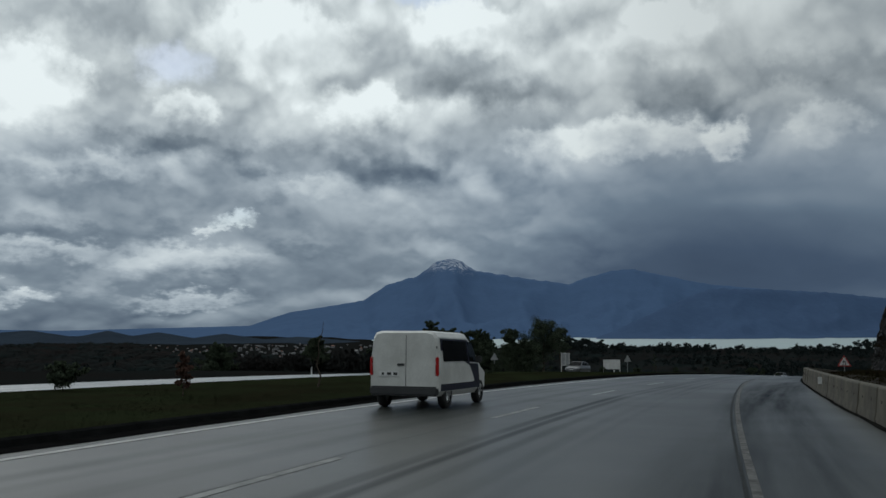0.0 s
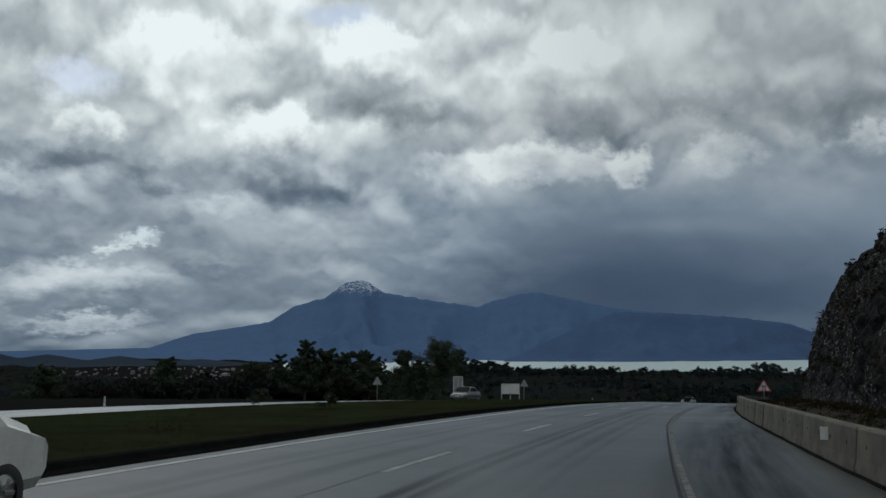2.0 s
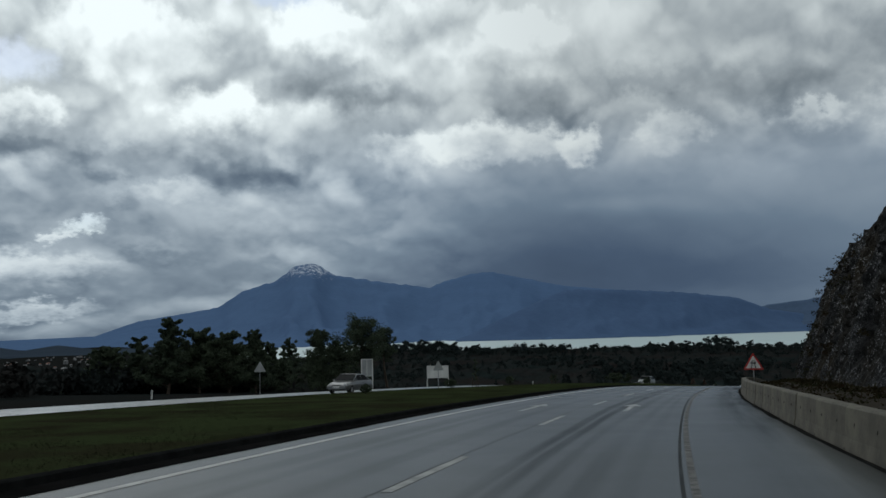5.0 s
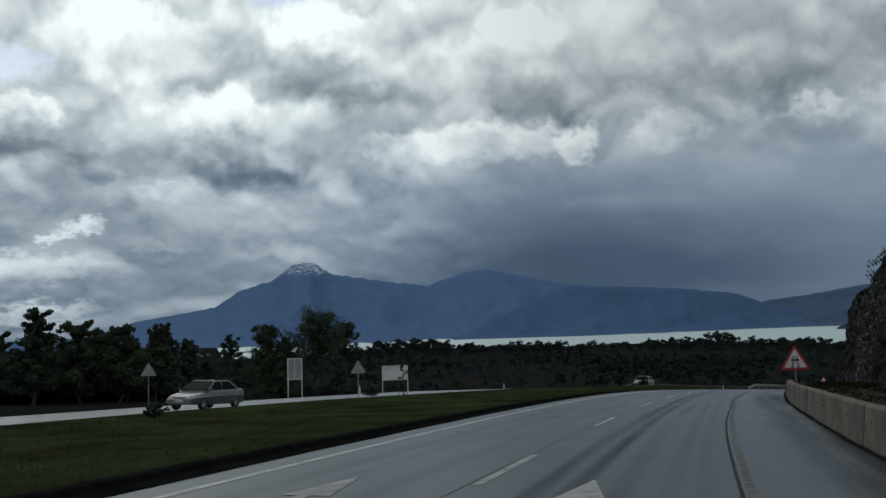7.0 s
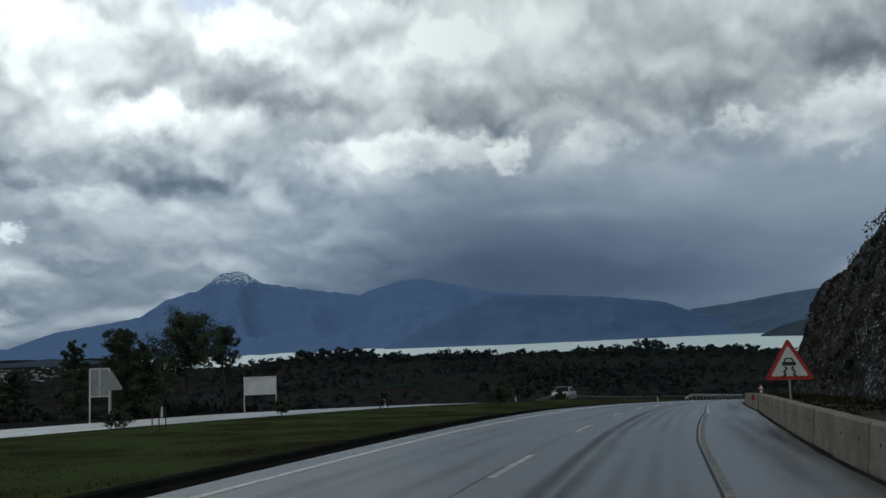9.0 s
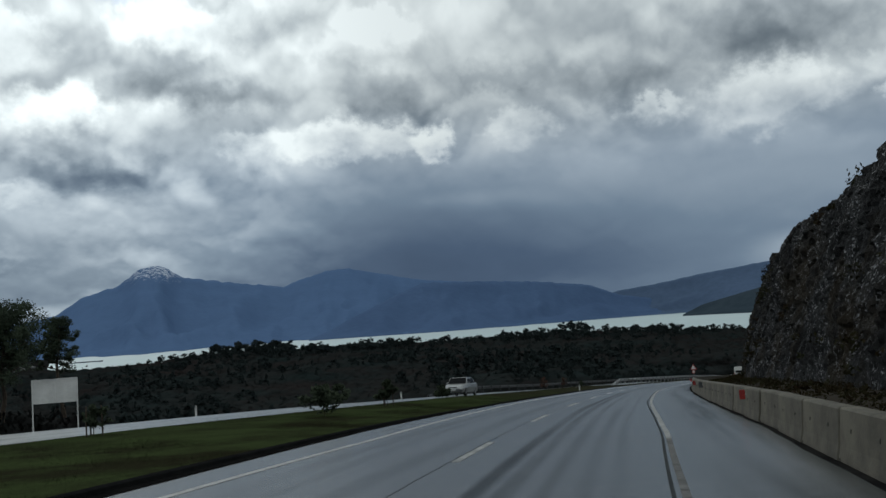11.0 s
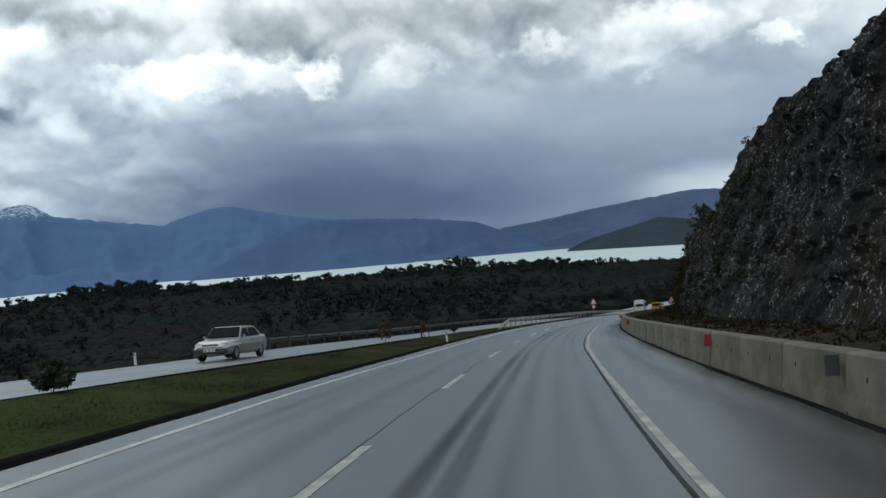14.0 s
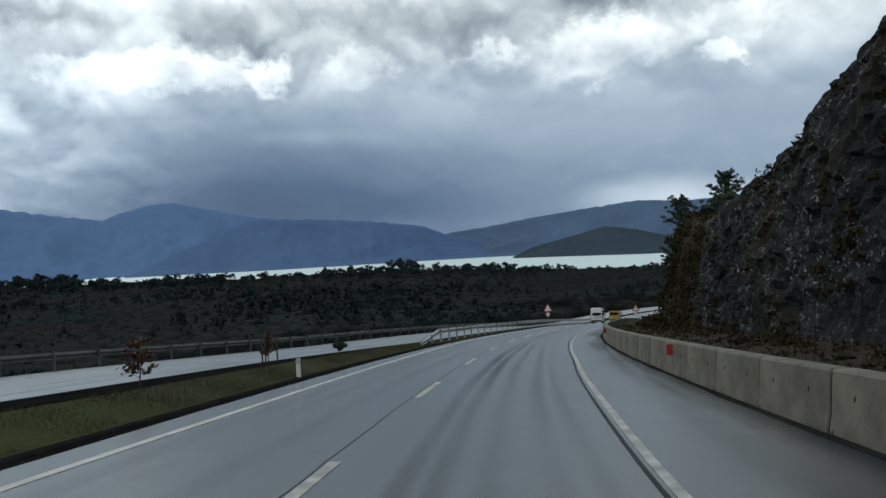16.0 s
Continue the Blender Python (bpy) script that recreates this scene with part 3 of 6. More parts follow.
M_BLADE = turf("grass_blades", (0.021, 0.0268, 0.0135), (0.0215, 0.021, 0.0115), (0.053, 0.051, 0.033), 3, True)
M_EARTH = material("wet_earth", (0.025, 0.020, 0.013), 0.9, second=(0.013, 0.011, 0.008), scale=0.5, fine=8, bump=0.5, spec=0.05)
M_SOIL = material("forest_floor", (0.0105, 0.0128, 0.0125), 0.95, second=(0.0122, 0.011, 0.0106), scale=0.05, fine=0.6, bump=0.4, spec=0.0)
M_SLOPE = material("overgrown_slope", (0.020, 0.019, 0.010), 0.95, second=(0.011, 0.010, 0.007), scale=0.5, fine=5, bump=0.8, spec=0.05)
M_ROCK = rock("wet_dark_rock")
M_PINE = material("pine_needles", (0.052, 0.068, 0.044), 0.85, second=(0.032, 0.042, 0.030), scale=0.7, fine=6, bump=0.0, spec=0.02, canopy=0.45)
M_BROAD = material("dark_foliage", (0.050, 0.064, 0.040), 0.85, second=(0.030, 0.039, 0.027), scale=0.8, fine=7, bump=0.0, spec=0.02, canopy=0.45)
M_FOREST = material("far_wood", (0.0152, 0.0215, 0.0215), 0.95, second=(0.0205, 0.018, 0.0175), scale=0.022, fine=0.12, bump=0.0, spec=0.0, canopy=0.8)
M_PINEWOOD = material("far_pines", (0.021, 0.028, 0.0275), 0.95, second=(0.017, 0.022, 0.022), scale=0.05, fine=0.4, bump=0.0, spec=0.0, canopy=0.5)
M_BARK = material("bark", (0.085, 0.066, 0.050), 0.85, second=(0.040, 0.032, 0.026), scale=5, fine=30, bump=0.5, spec=0.15)
M_RUST = material("autumn_leaves", (0.105, 0.055, 0.040), 0.8, second=(0.06, 0.036, 0.028), scale=3, fine=12, bump=0.0, spec=0.15)
M_DULLZINC = material("dull_zinc", (0.085, 0.09, 0.095), 0.65, 0.3, second=(0.05, 0.053, 0.056), scale=1.5, fine=25, bump=0.05)
M_ZINC = material("galvanised_steel", (0.46, 0.47, 0.48), 0.42, 0.85, second=(0.30, 0.31, 0.32), scale=1.5, fine=25, bump=0.05)
M_WHITE = material("white_sheet", (0.72, 0.72, 0.70), 0.45, second=(0.56, 0.56, 0.54), scale=0.9, fine=12, bump=0.04)
M_SIGNBACK = material("sign_back_sheet", (0.36, 0.37, 0.37), 0.5, 0.3, second=(0.26, 0.27, 0.27), scale=1.4, fine=14, bump=0.04)
M_MARK = material("red_marker_sheet", (0.34, 0.022, 0.020), 0.5, second=(0.24, 0.02, 0.018), scale=3, fine=20, bump=0.03)
M_RED = material("red_sheet", (0.46, 0.035, 0.030), 0.4, second=(0.33, 0.03, 0.025), scale=3, fine=20, bump=0.03)
M_BLACK = material("black_sheet", (0.018, 0.018, 0.019), 0.5, second=(0.03, 0.03, 0.03), scale=5, fine=30, bump=0.03)
M_DARK = material("dark_recess", (0.012, 0.012, 0.012), 0.9, scale=6, bump=0.0)
# haze painted as blue base colour, paler on the farther slopes
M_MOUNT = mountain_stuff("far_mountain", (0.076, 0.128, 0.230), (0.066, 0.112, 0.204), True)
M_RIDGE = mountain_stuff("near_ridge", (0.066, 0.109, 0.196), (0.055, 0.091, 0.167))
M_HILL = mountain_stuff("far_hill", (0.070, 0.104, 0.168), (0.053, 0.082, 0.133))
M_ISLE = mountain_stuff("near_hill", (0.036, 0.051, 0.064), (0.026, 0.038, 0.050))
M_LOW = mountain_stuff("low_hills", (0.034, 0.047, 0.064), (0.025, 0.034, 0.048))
# pale base colour stands in for the sky mirrored in the lake
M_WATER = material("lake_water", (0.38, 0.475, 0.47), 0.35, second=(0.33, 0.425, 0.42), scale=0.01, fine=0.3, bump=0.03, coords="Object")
M_HOUSE = material("pale_render", (0.20, 0.20, 0.205), 0.8, second=(0.10, 0.10, 0.10), scale=0.2, fine=2, bump=0.0)
M_TILE = material("roof_tiles", (0.26, 0.12, 0.085), 0.8, second=(0.17, 0.09, 0.07), scale=0.3, fine=3, bump=0.0)


# ---- mesh helpers ----
def mesh_object(name, verts, faces, mat, parent=None, smooth=False, uvs=None):
    me = bpy.data.meshes.new(name)
    me.from_pydata([tuple(v) for v in verts], [], faces)
    me.materials.append(mat)
    if smooth:
        me.shade_smooth()
    if uvs is not None:
        layer = me.uv_layers.new(name="UVMap")
        idx = np.empty(len(me.loops), dtype=np.int32)
        me.loops.foreach_get("vertex_index", idx)
        layer.data.foreach_set("uv", np.asarray(uvs, dtype=np.float32)[idx].ravel())
    ob = new(name, me)
    if parent:
        ob.parent = parent
    return ob


def part(name, bm, mat, parent=None, label="", smooth=False):
    me = bpy.data.meshes.new(name)
    bm.normal_update()
    bm.to_mesh(me)
    bm.free()
    me.materials.append(mat)
    if smooth:
        me.shade_smooth()
    ob = new(name, me)
    if parent:
        ob.parent = parent
    if label:
        tagged(ob, label)
    return ob


def box(bm, size, at=(0, 0, 0), bevel=0.0, turn=None, taper=1.0):
    """A box with its centre at a place, its edges rounded."""
    made = bmesh.ops.create_cube(bm, size=1.0)["verts"]
    for v in made:
        k = taper if v.co.z > 0 else 1.0
        v.co = Vector((v.co.x * size[0] * k, v.co.y * size[1] * k, v.co.z * size[2]))
    if bevel:
        edges = list({e for v in made for e in v.link_edges})
        res = bmesh.ops.bevel(bm, geom=edges, offset=bevel, segments=2, affect="EDGES")
        made = list({v for f in res["faces"] for v in f.verts} | {v for v in made if v.is_valid})
    mm = Matrix.Translation(at) @ (turn if turn is not None else Matrix.Identity(4))
    bmesh.ops.transform(bm, matrix=mm, verts=made)
    return made


def rod(bm, a, b, r0, r1=None, n=8):
    a, b = Vector(a), Vector(b)
    d = b - a
    made = bmesh.ops.create_cone(bm, cap_ends=True, segments=n, radius1=r0, radius2=r0 if r1 is None else r1, depth=d.length)["verts"]
    bmesh.ops.transform(bm, matrix=Matrix.Translation((a + b) / 2) @ d.to_track_quat("Z", "Y").to_matrix().to_4x4(), verts=made)
    return made


def thing(name, m, label, category, group="", kind=""):
    ob = new(name)
    ob.matrix_basis = m
    return tagged(ob, label, category, group, kind)


def strip(name, stations, across, mat, label, category, kind="structure", parent=None, smooth=True, along=None):
    """A sheet along the road: across is a list of functions s -> (lat, up). along: the line that its grain follows."""
    verts, faces, uvs = [], [], []
    n = len(across)
    for s in stations:
        for f in across:
            lat, up = f(s)
            verts.append(place(s, lat, up))
            uvs.append((s / 10, (lat - (along(s) if along else 0.0)) / 10))
    for i in range(len(stations) - 1):
        for j in range(n - 1):
            a = i * n + j
            faces.append((a, a + 1, a + n + 1, a + n))
    ob = mesh_object(name, verts, faces, mat, parent, smooth, uvs)
    if not parent:
        tagged(ob, label, category, kind=kind)
    return ob


# ---- ground, water, far land ----
def make_ground():
    n = 230
    u = np.linspace(-1, 1, n)
    gx = 40 + 90 * np.sinh(4.75 * u) / np.sinh(4.75) * 54
    gy = 130 + 90 * np.sinh(4.75 * u) / np.sinh(4.75) * 54
    xx, yy = np.meshgrid(gx, gy, indexing="ij")
    zz = terrain(xx.ravel(), yy.ravel())
    verts = np.column_stack([xx.ravel(), yy.ravel(), zz])
    faces = [(i * n + j, (i + 1) * n + j, (i + 1) * n + j + 1, i * n + j + 1) for i in range(n - 1) for j in range(n - 1)]
    ob = mesh_object("ground", verts, faces, M_SOIL, smooth=True)
    tagged(ob, "dark scrub-covered ground falling from the road to the lake plain", "ground", kind="structure")


make_ground()


def make_lake():
    verts, faces = [], []
    rings, seg = (300, 700, 1500, 3000, 5500), 72
    for r in rings:
        for k in range(seg):
            a = radians(-8 + 100 * k / (seg - 1))
            verts.append((40 + r * math.sin(a), 90 + r * math.cos(a), LAKE))
    for i in range(len(rings) - 1):
        for k in range(seg - 1):
            a = i * seg + k
            faces.append((a, a + 1, a + seg + 1, a + seg))
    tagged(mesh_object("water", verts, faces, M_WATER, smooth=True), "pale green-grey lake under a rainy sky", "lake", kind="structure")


make_lake()


def range_of_hills(name, mat, label, az0, az1, steps, summits, foot, crest, seed, rough, depth_rows=26):
    """Slopes that climb from a shore to a crest line. summits: azimuth, height in degrees; foot, crest: azimuth, distance."""
    verts, faces = [], []
    rows = depth_rows
    for i in range(steps + 1):
        az = az0 + (az1 - az0) * i / steps
        a = radians(az)
        el = table(az, *[v for p in summits for v in p])
        f, c = table(az, *[v for p in foot for v in p]), table(az, *[v for p in crest for v in p])
        top = -2.0 + c * math.tan(radians(el)) - LAKE
        for j in range(rows + 1):
            q = j / rows
            r = f + (c - f) * q if q <= 1 else c
            x, y = 40 + r * math.sin(a), 90 + r * math.cos(a)
            h = top * (0.16 * q + 0.84 * q ** 2.0)
            spur = noise.ridged_multi_fractal((az * 0.22 + seed, q * 1.6, seed), 0.9, 2.1, 5, 0.9, 2.0)
            h += top * rough * (spur - 1.1) * 4 * q * (1 - q) * 0.5
            h += top * rough * 0.05 * noise.noise((az * 2.2, seed, q * 3)) * q + top * 0.018 * noise.noise((az * 7.0, seed + 4, q * 9)) * q
            verts.append((x, y, LAKE - 3.0 + max(h + 3.0 * min(1, q * 12), 0)))
        verts.append((40 + (c + 260) * math.sin(a), 90 + (c + 260) * math.cos(a), LAKE - 3))
    n = rows + 2
    for i in range(steps):
        for j in range(n - 1):
            p = i * n + j
            faces.append((p, p + n, p + n + 1, p + 1))
    return tagged(mesh_object(name, verts, faces, mat, smooth=True), label, "mountain", kind="structure")


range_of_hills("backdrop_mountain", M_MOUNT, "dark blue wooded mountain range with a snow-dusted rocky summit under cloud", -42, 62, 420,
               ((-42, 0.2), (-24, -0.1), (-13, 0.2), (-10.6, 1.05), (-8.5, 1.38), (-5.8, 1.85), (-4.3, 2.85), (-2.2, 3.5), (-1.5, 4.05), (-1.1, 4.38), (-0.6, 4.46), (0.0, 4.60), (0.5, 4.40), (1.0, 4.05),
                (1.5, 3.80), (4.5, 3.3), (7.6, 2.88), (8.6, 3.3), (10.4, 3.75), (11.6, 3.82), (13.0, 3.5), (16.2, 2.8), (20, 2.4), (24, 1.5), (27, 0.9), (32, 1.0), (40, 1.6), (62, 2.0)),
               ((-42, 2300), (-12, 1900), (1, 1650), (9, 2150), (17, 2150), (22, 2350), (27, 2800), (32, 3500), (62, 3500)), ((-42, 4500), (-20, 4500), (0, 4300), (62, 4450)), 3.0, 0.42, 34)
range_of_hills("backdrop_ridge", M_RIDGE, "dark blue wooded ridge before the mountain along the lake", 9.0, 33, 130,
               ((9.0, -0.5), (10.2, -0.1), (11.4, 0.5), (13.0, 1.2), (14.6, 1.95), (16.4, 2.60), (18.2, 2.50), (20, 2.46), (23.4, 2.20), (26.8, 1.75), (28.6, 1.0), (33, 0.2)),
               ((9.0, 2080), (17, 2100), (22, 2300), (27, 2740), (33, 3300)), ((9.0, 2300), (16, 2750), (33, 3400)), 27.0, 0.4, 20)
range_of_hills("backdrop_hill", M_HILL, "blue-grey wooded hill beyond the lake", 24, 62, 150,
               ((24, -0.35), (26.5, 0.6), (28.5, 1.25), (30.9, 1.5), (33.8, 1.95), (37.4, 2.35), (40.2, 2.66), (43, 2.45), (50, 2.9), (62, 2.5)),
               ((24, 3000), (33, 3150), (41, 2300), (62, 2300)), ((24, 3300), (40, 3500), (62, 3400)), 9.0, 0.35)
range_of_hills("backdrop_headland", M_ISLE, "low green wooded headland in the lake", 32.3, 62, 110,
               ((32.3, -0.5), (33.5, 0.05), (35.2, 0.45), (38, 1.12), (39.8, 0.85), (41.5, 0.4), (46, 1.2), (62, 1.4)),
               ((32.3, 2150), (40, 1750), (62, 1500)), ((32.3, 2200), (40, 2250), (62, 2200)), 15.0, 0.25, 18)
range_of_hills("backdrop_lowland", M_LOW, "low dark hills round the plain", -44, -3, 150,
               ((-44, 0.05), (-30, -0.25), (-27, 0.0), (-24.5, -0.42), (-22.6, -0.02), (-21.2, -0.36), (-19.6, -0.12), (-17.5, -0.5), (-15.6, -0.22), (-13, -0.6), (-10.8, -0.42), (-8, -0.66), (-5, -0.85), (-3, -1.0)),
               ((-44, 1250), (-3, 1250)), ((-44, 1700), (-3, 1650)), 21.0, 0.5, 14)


# ---- carriageways, kerbs, median ----
def opp_up(s):
    return median_up(s) - table(s, -80, 0.2, 100, 0.2, 130, 0.14, 200, 0.14, 460, 0.14)


FINE = list(np.arange(-70, 240, 1.5)) + list(np.arange(240, 452, 4.0))
road = strip("road", FINE, [lambda s: (kerb_lat(s) - 0.1, 0.0), lambda s: (left_line(s), 0.0), lambda s: (lane_line(s), 0.0), lambda s: (right_line(s), 0.0),
                            lambda s: (barrier_foot(s) - 0.4, 0.0), lambda s: (barrier_foot(s) + 0.7, 0.0)], M_ROAD,
             "wet grey asphalt carriageway with worn wheel tracks", "road", along=lane_line)
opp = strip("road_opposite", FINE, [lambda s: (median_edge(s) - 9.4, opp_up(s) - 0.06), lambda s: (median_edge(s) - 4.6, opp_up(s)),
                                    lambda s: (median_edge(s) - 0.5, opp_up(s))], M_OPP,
            "wet asphalt of the opposite carriageway, its shine partly in its colour", "road")


def ribbon(name, s0, s1, lat, width, mat, up=0.005, step=1.5, parent=None):
    stations = list(np.arange(s0, s1, step)) + [s1]
    return strip(name, stations, [lambda s: (lat(s) - width / 2, up), lambda s: (lat(s) + width / 2, up)], mat, "", "", parent=parent)


ribbon("edge_line", -70, 380, left_line, 0.16, M_PAINT, parent=road)
ribbon("edge_line", 122, 380, right_line, 0.11, M_DASH, parent=road)
ribbon("worn_edge_line", -70, 122, right_line, 0.10, M_WORNPAINT, parent=road)
ribbon("tar_seam", -70, 380, lambda s: right_line(s) - 0.12 + 0.02 * math.sin(s * 0.21), 0.05, M_TAR, up=0.004, parent=road)
ribbon("tar_seam", -70, 380, lambda s: lane_line(s) - 0.10 + 0.06 * noise.noise((s * 0.13, 3.0, 1.0)) + 0.03 * noise.noise((s * 0.7, 5.0, 1.0)), 0.013, M_TAR, up=0.004, step=0.8, parent=road)
for k in range(-14, 14):
    s1 = 134.0 + 11.2 * k
    ribbon("lane_dash", s1 - 3.9, s1, lane_line, 0.14, M_DASH, step=1.3, parent=road)


def arrow(s, lat):
    """A straight arrow painted along a lane: shaft and pointed head."""
    for name, pts in (("arrow_shaft", ((0, -0.08), (0, 0.08), (3.5, 0.08), (3.5, -0.08))), ("arrow_head", ((3.5, -0.32), (3.5, 0.32), (5.3, 0.02), (5.3, -0.02)))):
        verts = [place(s + a, lat + b, 0.006) for a, b in pts]
        mesh_object(name, verts, [(0, 1, 2, 3)], M_DASH, road)


arrow(69.4, -4.6)
arrow(69.4, -1.38)

# dark strip paints the shadow line and wet edge under the barrier
strip("barrier_foot_strip", FINE, [lambda s: (barrier_foot(s) + 0.1, 0.005), lambda s: (barrier_foot(s) - 0.06 - 0.08 * noise.noise((s * 0.35, 7.0, 2.0)), 0.004)], M_FOOT_SHADE, "dark strip for the shadow line and wet edge at the barrier's foot", "gutter")
# black band along the kerb: gutter dirt with the kerb's shade painted in
strip("gutter", FINE, [lambda s: (kerb_lat(s) + table(s, 60, 0.55, 110, 0.40, 150, 0.14) + 0.05 * noise.noise((s * 0.4, 1.0, 2.0)), 0.004), lambda s: (kerb_lat(s), 0.006)], M_MUD_SHADE, "dark gutter band beside the kerb, dirt and shade in one colour", "gutter")
strip("kerb", FINE, [lambda s: (kerb_lat(s) + 0.02, -0.02), lambda s: (kerb_lat(s) - 0.02, kerb_up(s) - 0.02), lambda s: (kerb_lat(s) - 0.06, kerb_up(s)),
                     lambda s: (kerb_lat(s) - 0.20, kerb_up(s)), lambda s: (kerb_lat(s) - 0.22, -0.05)], M_KERB, "low dark wet stone kerb along the median", "kerb", smooth=False)


def grass_end(s):
    return median_edge(s) + table(s, 112, 0.1, 125, 0.5, 140, 0.9, 165, 1.5, 190, 1.0, 215, 0.5, 460, 0.4)


def median_profile(q):
    def f(s):
        a, b = kerb_lat(s) - 0.2, grass_end(s)
        lat = a + (b - a) * q
        up = kerb_up(s) - 0.005 + (median_up(s) + 0.03 - kerb_up(s)) * q + 0.05 * noise.noise((s * 0.3, lat * 0.3, 2.0)) * min(1, 6 * q, 6 * (1 - q) + 0.3)
        return lat, float(up)
    return f


median = strip("median", FINE, [median_profile(q) for q in (0, 0.03, 0.1, 0.2, 0.35, 0.5, 0.65, 0.8, 0.92, 1.0)], M_GRASS, "rough wet grass on the median strip", "grass")
strip("median_bank", FINE, [lambda s: (grass_end(s) + 0.02, median_up(s) + 0.03), lambda s: (median_edge(s) - 0.12, opp_up(s) + 0.05),
                            lambda s: (median_edge(s) - 0.3, opp_up(s) + 0.01), lambda s: (median_edge(s) - table(s, 130, 0.6, 170, 1.5, 460, 1.5), opp_up(s) + 0.006)],
      M_MUD_SHADE, "dark muddy gutter at the edge of the median", "kerb", smooth=False)
strip("verge", FINE, [lambda s: (barrier_foot(s) + 0.5, 0.02), lambda s: (barrier_foot(s) + 1.2, 0.25), lambda s: (barrier_foot(s) + 2.2, 0.35), lambda s: (9.5, 0.6)],
      M_EARTH, "muddy brown verge behind the barrier", "ground")
strip("verge_far", FINE, [lambda s: (median_edge(s) - 9.4, opp_up(s) - 0.06), lambda s: (median_edge(s) - 10.2, opp_up(s) - 0.2), lambda s: (median_edge(s) - 12.5, -1.4)],
      M_SOIL, "dark earth verge of the opposite carriageway", "ground")


# ---- the rock cutting ----
def cut_height(s):
    return table(s, -80, 0.3, 18, 1.0, 40, 6.5, 60, 8.8, 90, 9.1, 140, 9.0, 152, 8.7, 168, 8.8, 180, 9.1, 188, 7.9, 198, 6.2, 208, 6.0, 220, 7.0, 235, 8.5, 255, 10.5, 275, 12.0, 300, 12.0, 340, 9.0, 460, 4.0)


def cut_foot(s):
    return 7.0 + table(s, 132, 0.0, 146, 0.4, 172, 0.5, 182, 0.5, 194, 0.95, 206, 1.2, 230, 1.0, 250, 1.6, 275, 3.6, 300, 7.0, 340, 9.0)


def make_cliff(name, s0, s1, step, mat, label, tame=1.0):
    ss = np.arange(s0, s1, step)
    rows = 60
    verts, faces = [], []
    for s in ss:
        h = float(cut_height(s))
        for j in range(rows + 1):
            q = j / rows
            up = 0.3 + q * h
            lat = cut_foot(s) + table(s, 150, 0.33, 172, 0.27, 200, 0.29, 215, 0.28) * up + 0.9 * max(0, q - 0.8) ** 2 * 25 * 0.4
            big = noise.noise((s * 0.10, up * 0.16, 0.5)) * 0.75
            wv = noise.noise((s * 0.5, up * 0.5, 1.0)) * 0.9
            blk = noise.cell((s * 0.9 + 0.35 * up + wv, up * 1.2 + wv * 1.3, 4.0)) * 0.12
            blk2 = noise.cell((s * 2.3 - up * 0.9 + wv, up * 2.9 + s * 0.43 - wv, 9.0)) * 0.10
            fin = noise.noise((s * 1.9, up * 2.1, 3.3)) * 0.20 + noise.noise((s * 4.6, up * 4.9, 5.3)) * 0.09
            k = min(1.0, 6 * q + 0.15)
            off = (big + (blk + blk2) * tame + fin) * k
            jag = noise.noise((s * 0.55, 11.0, 0)) * 0.45 + noise.noise((s * 1.9, 12.0, 0)) * 0.2
            p = place(s, lat - off, up + (jag * q * q * min(1, h / 4)) + 0.10 * noise.noise((s * 3.2, up * 3.2, 8.0)))
            verts.append(p)
        verts.append(place(s, cut_foot(s) + 0.3 * h + 8.0, h + 0.3))
    n = rows + 2
    for i in range(len(ss) - 1):
        for j in range(n - 1):
            a = i * n + j
            faces.append((a, a + n, a + n + 1))
            faces.append((a, a + n + 1, a + 1))
    tagged(mesh_object(name, verts, faces, mat, smooth=tame < 1), label, "rock face" if tame == 1 else "slope", kind="structure")


make_cliff("cliff", 20, 206, 0.20, M_ROCK, "steep blasted cutting of dark wet jagged rock")
make_cliff("wooded_slope", 205, 345, 0.5, M_SLOPE, "steep dark slope overgrown with scrub above the bend", 0.4)


# ---- concrete barrier ----
def barrier_mesh():
    """One precast unit, 2.85 m long along y, its traffic face towards -x."""
    prof = ((-0.215, 0.0), (-0.21, 0.05), (-0.175, 0.22), (-0.13, 0.69), (-0.105, 0.72), (0.105, 0.72), (0.13, 0.69), (0.175, 0.22), (0.21, 0.05), (0.215, 0.0))
    bm = bmesh.new()
    ends = []
    for y, k in ((-1.412, 0.92), (-1.385, 1.0), (-0.5, 1.0), (0.5, 1.0), (1.385, 1.0), (1.412, 0.92)):
        ends.append([bm.verts.new((x * k, y, z * (0.5 + 0.5 * k))) for x, z in prof])
    for a, b in zip(ends, ends[1:]):
        for i in range(len(prof) - 1):
            bm.faces.new((a[i], a[i + 1], b[i + 1], b[i]))
    bm.faces.new(ends[0])
    bm.faces.new(list(reversed(ends[-1])))
    bmesh.ops.recalc_face_normals(bm, faces=bm.faces)
    return bm


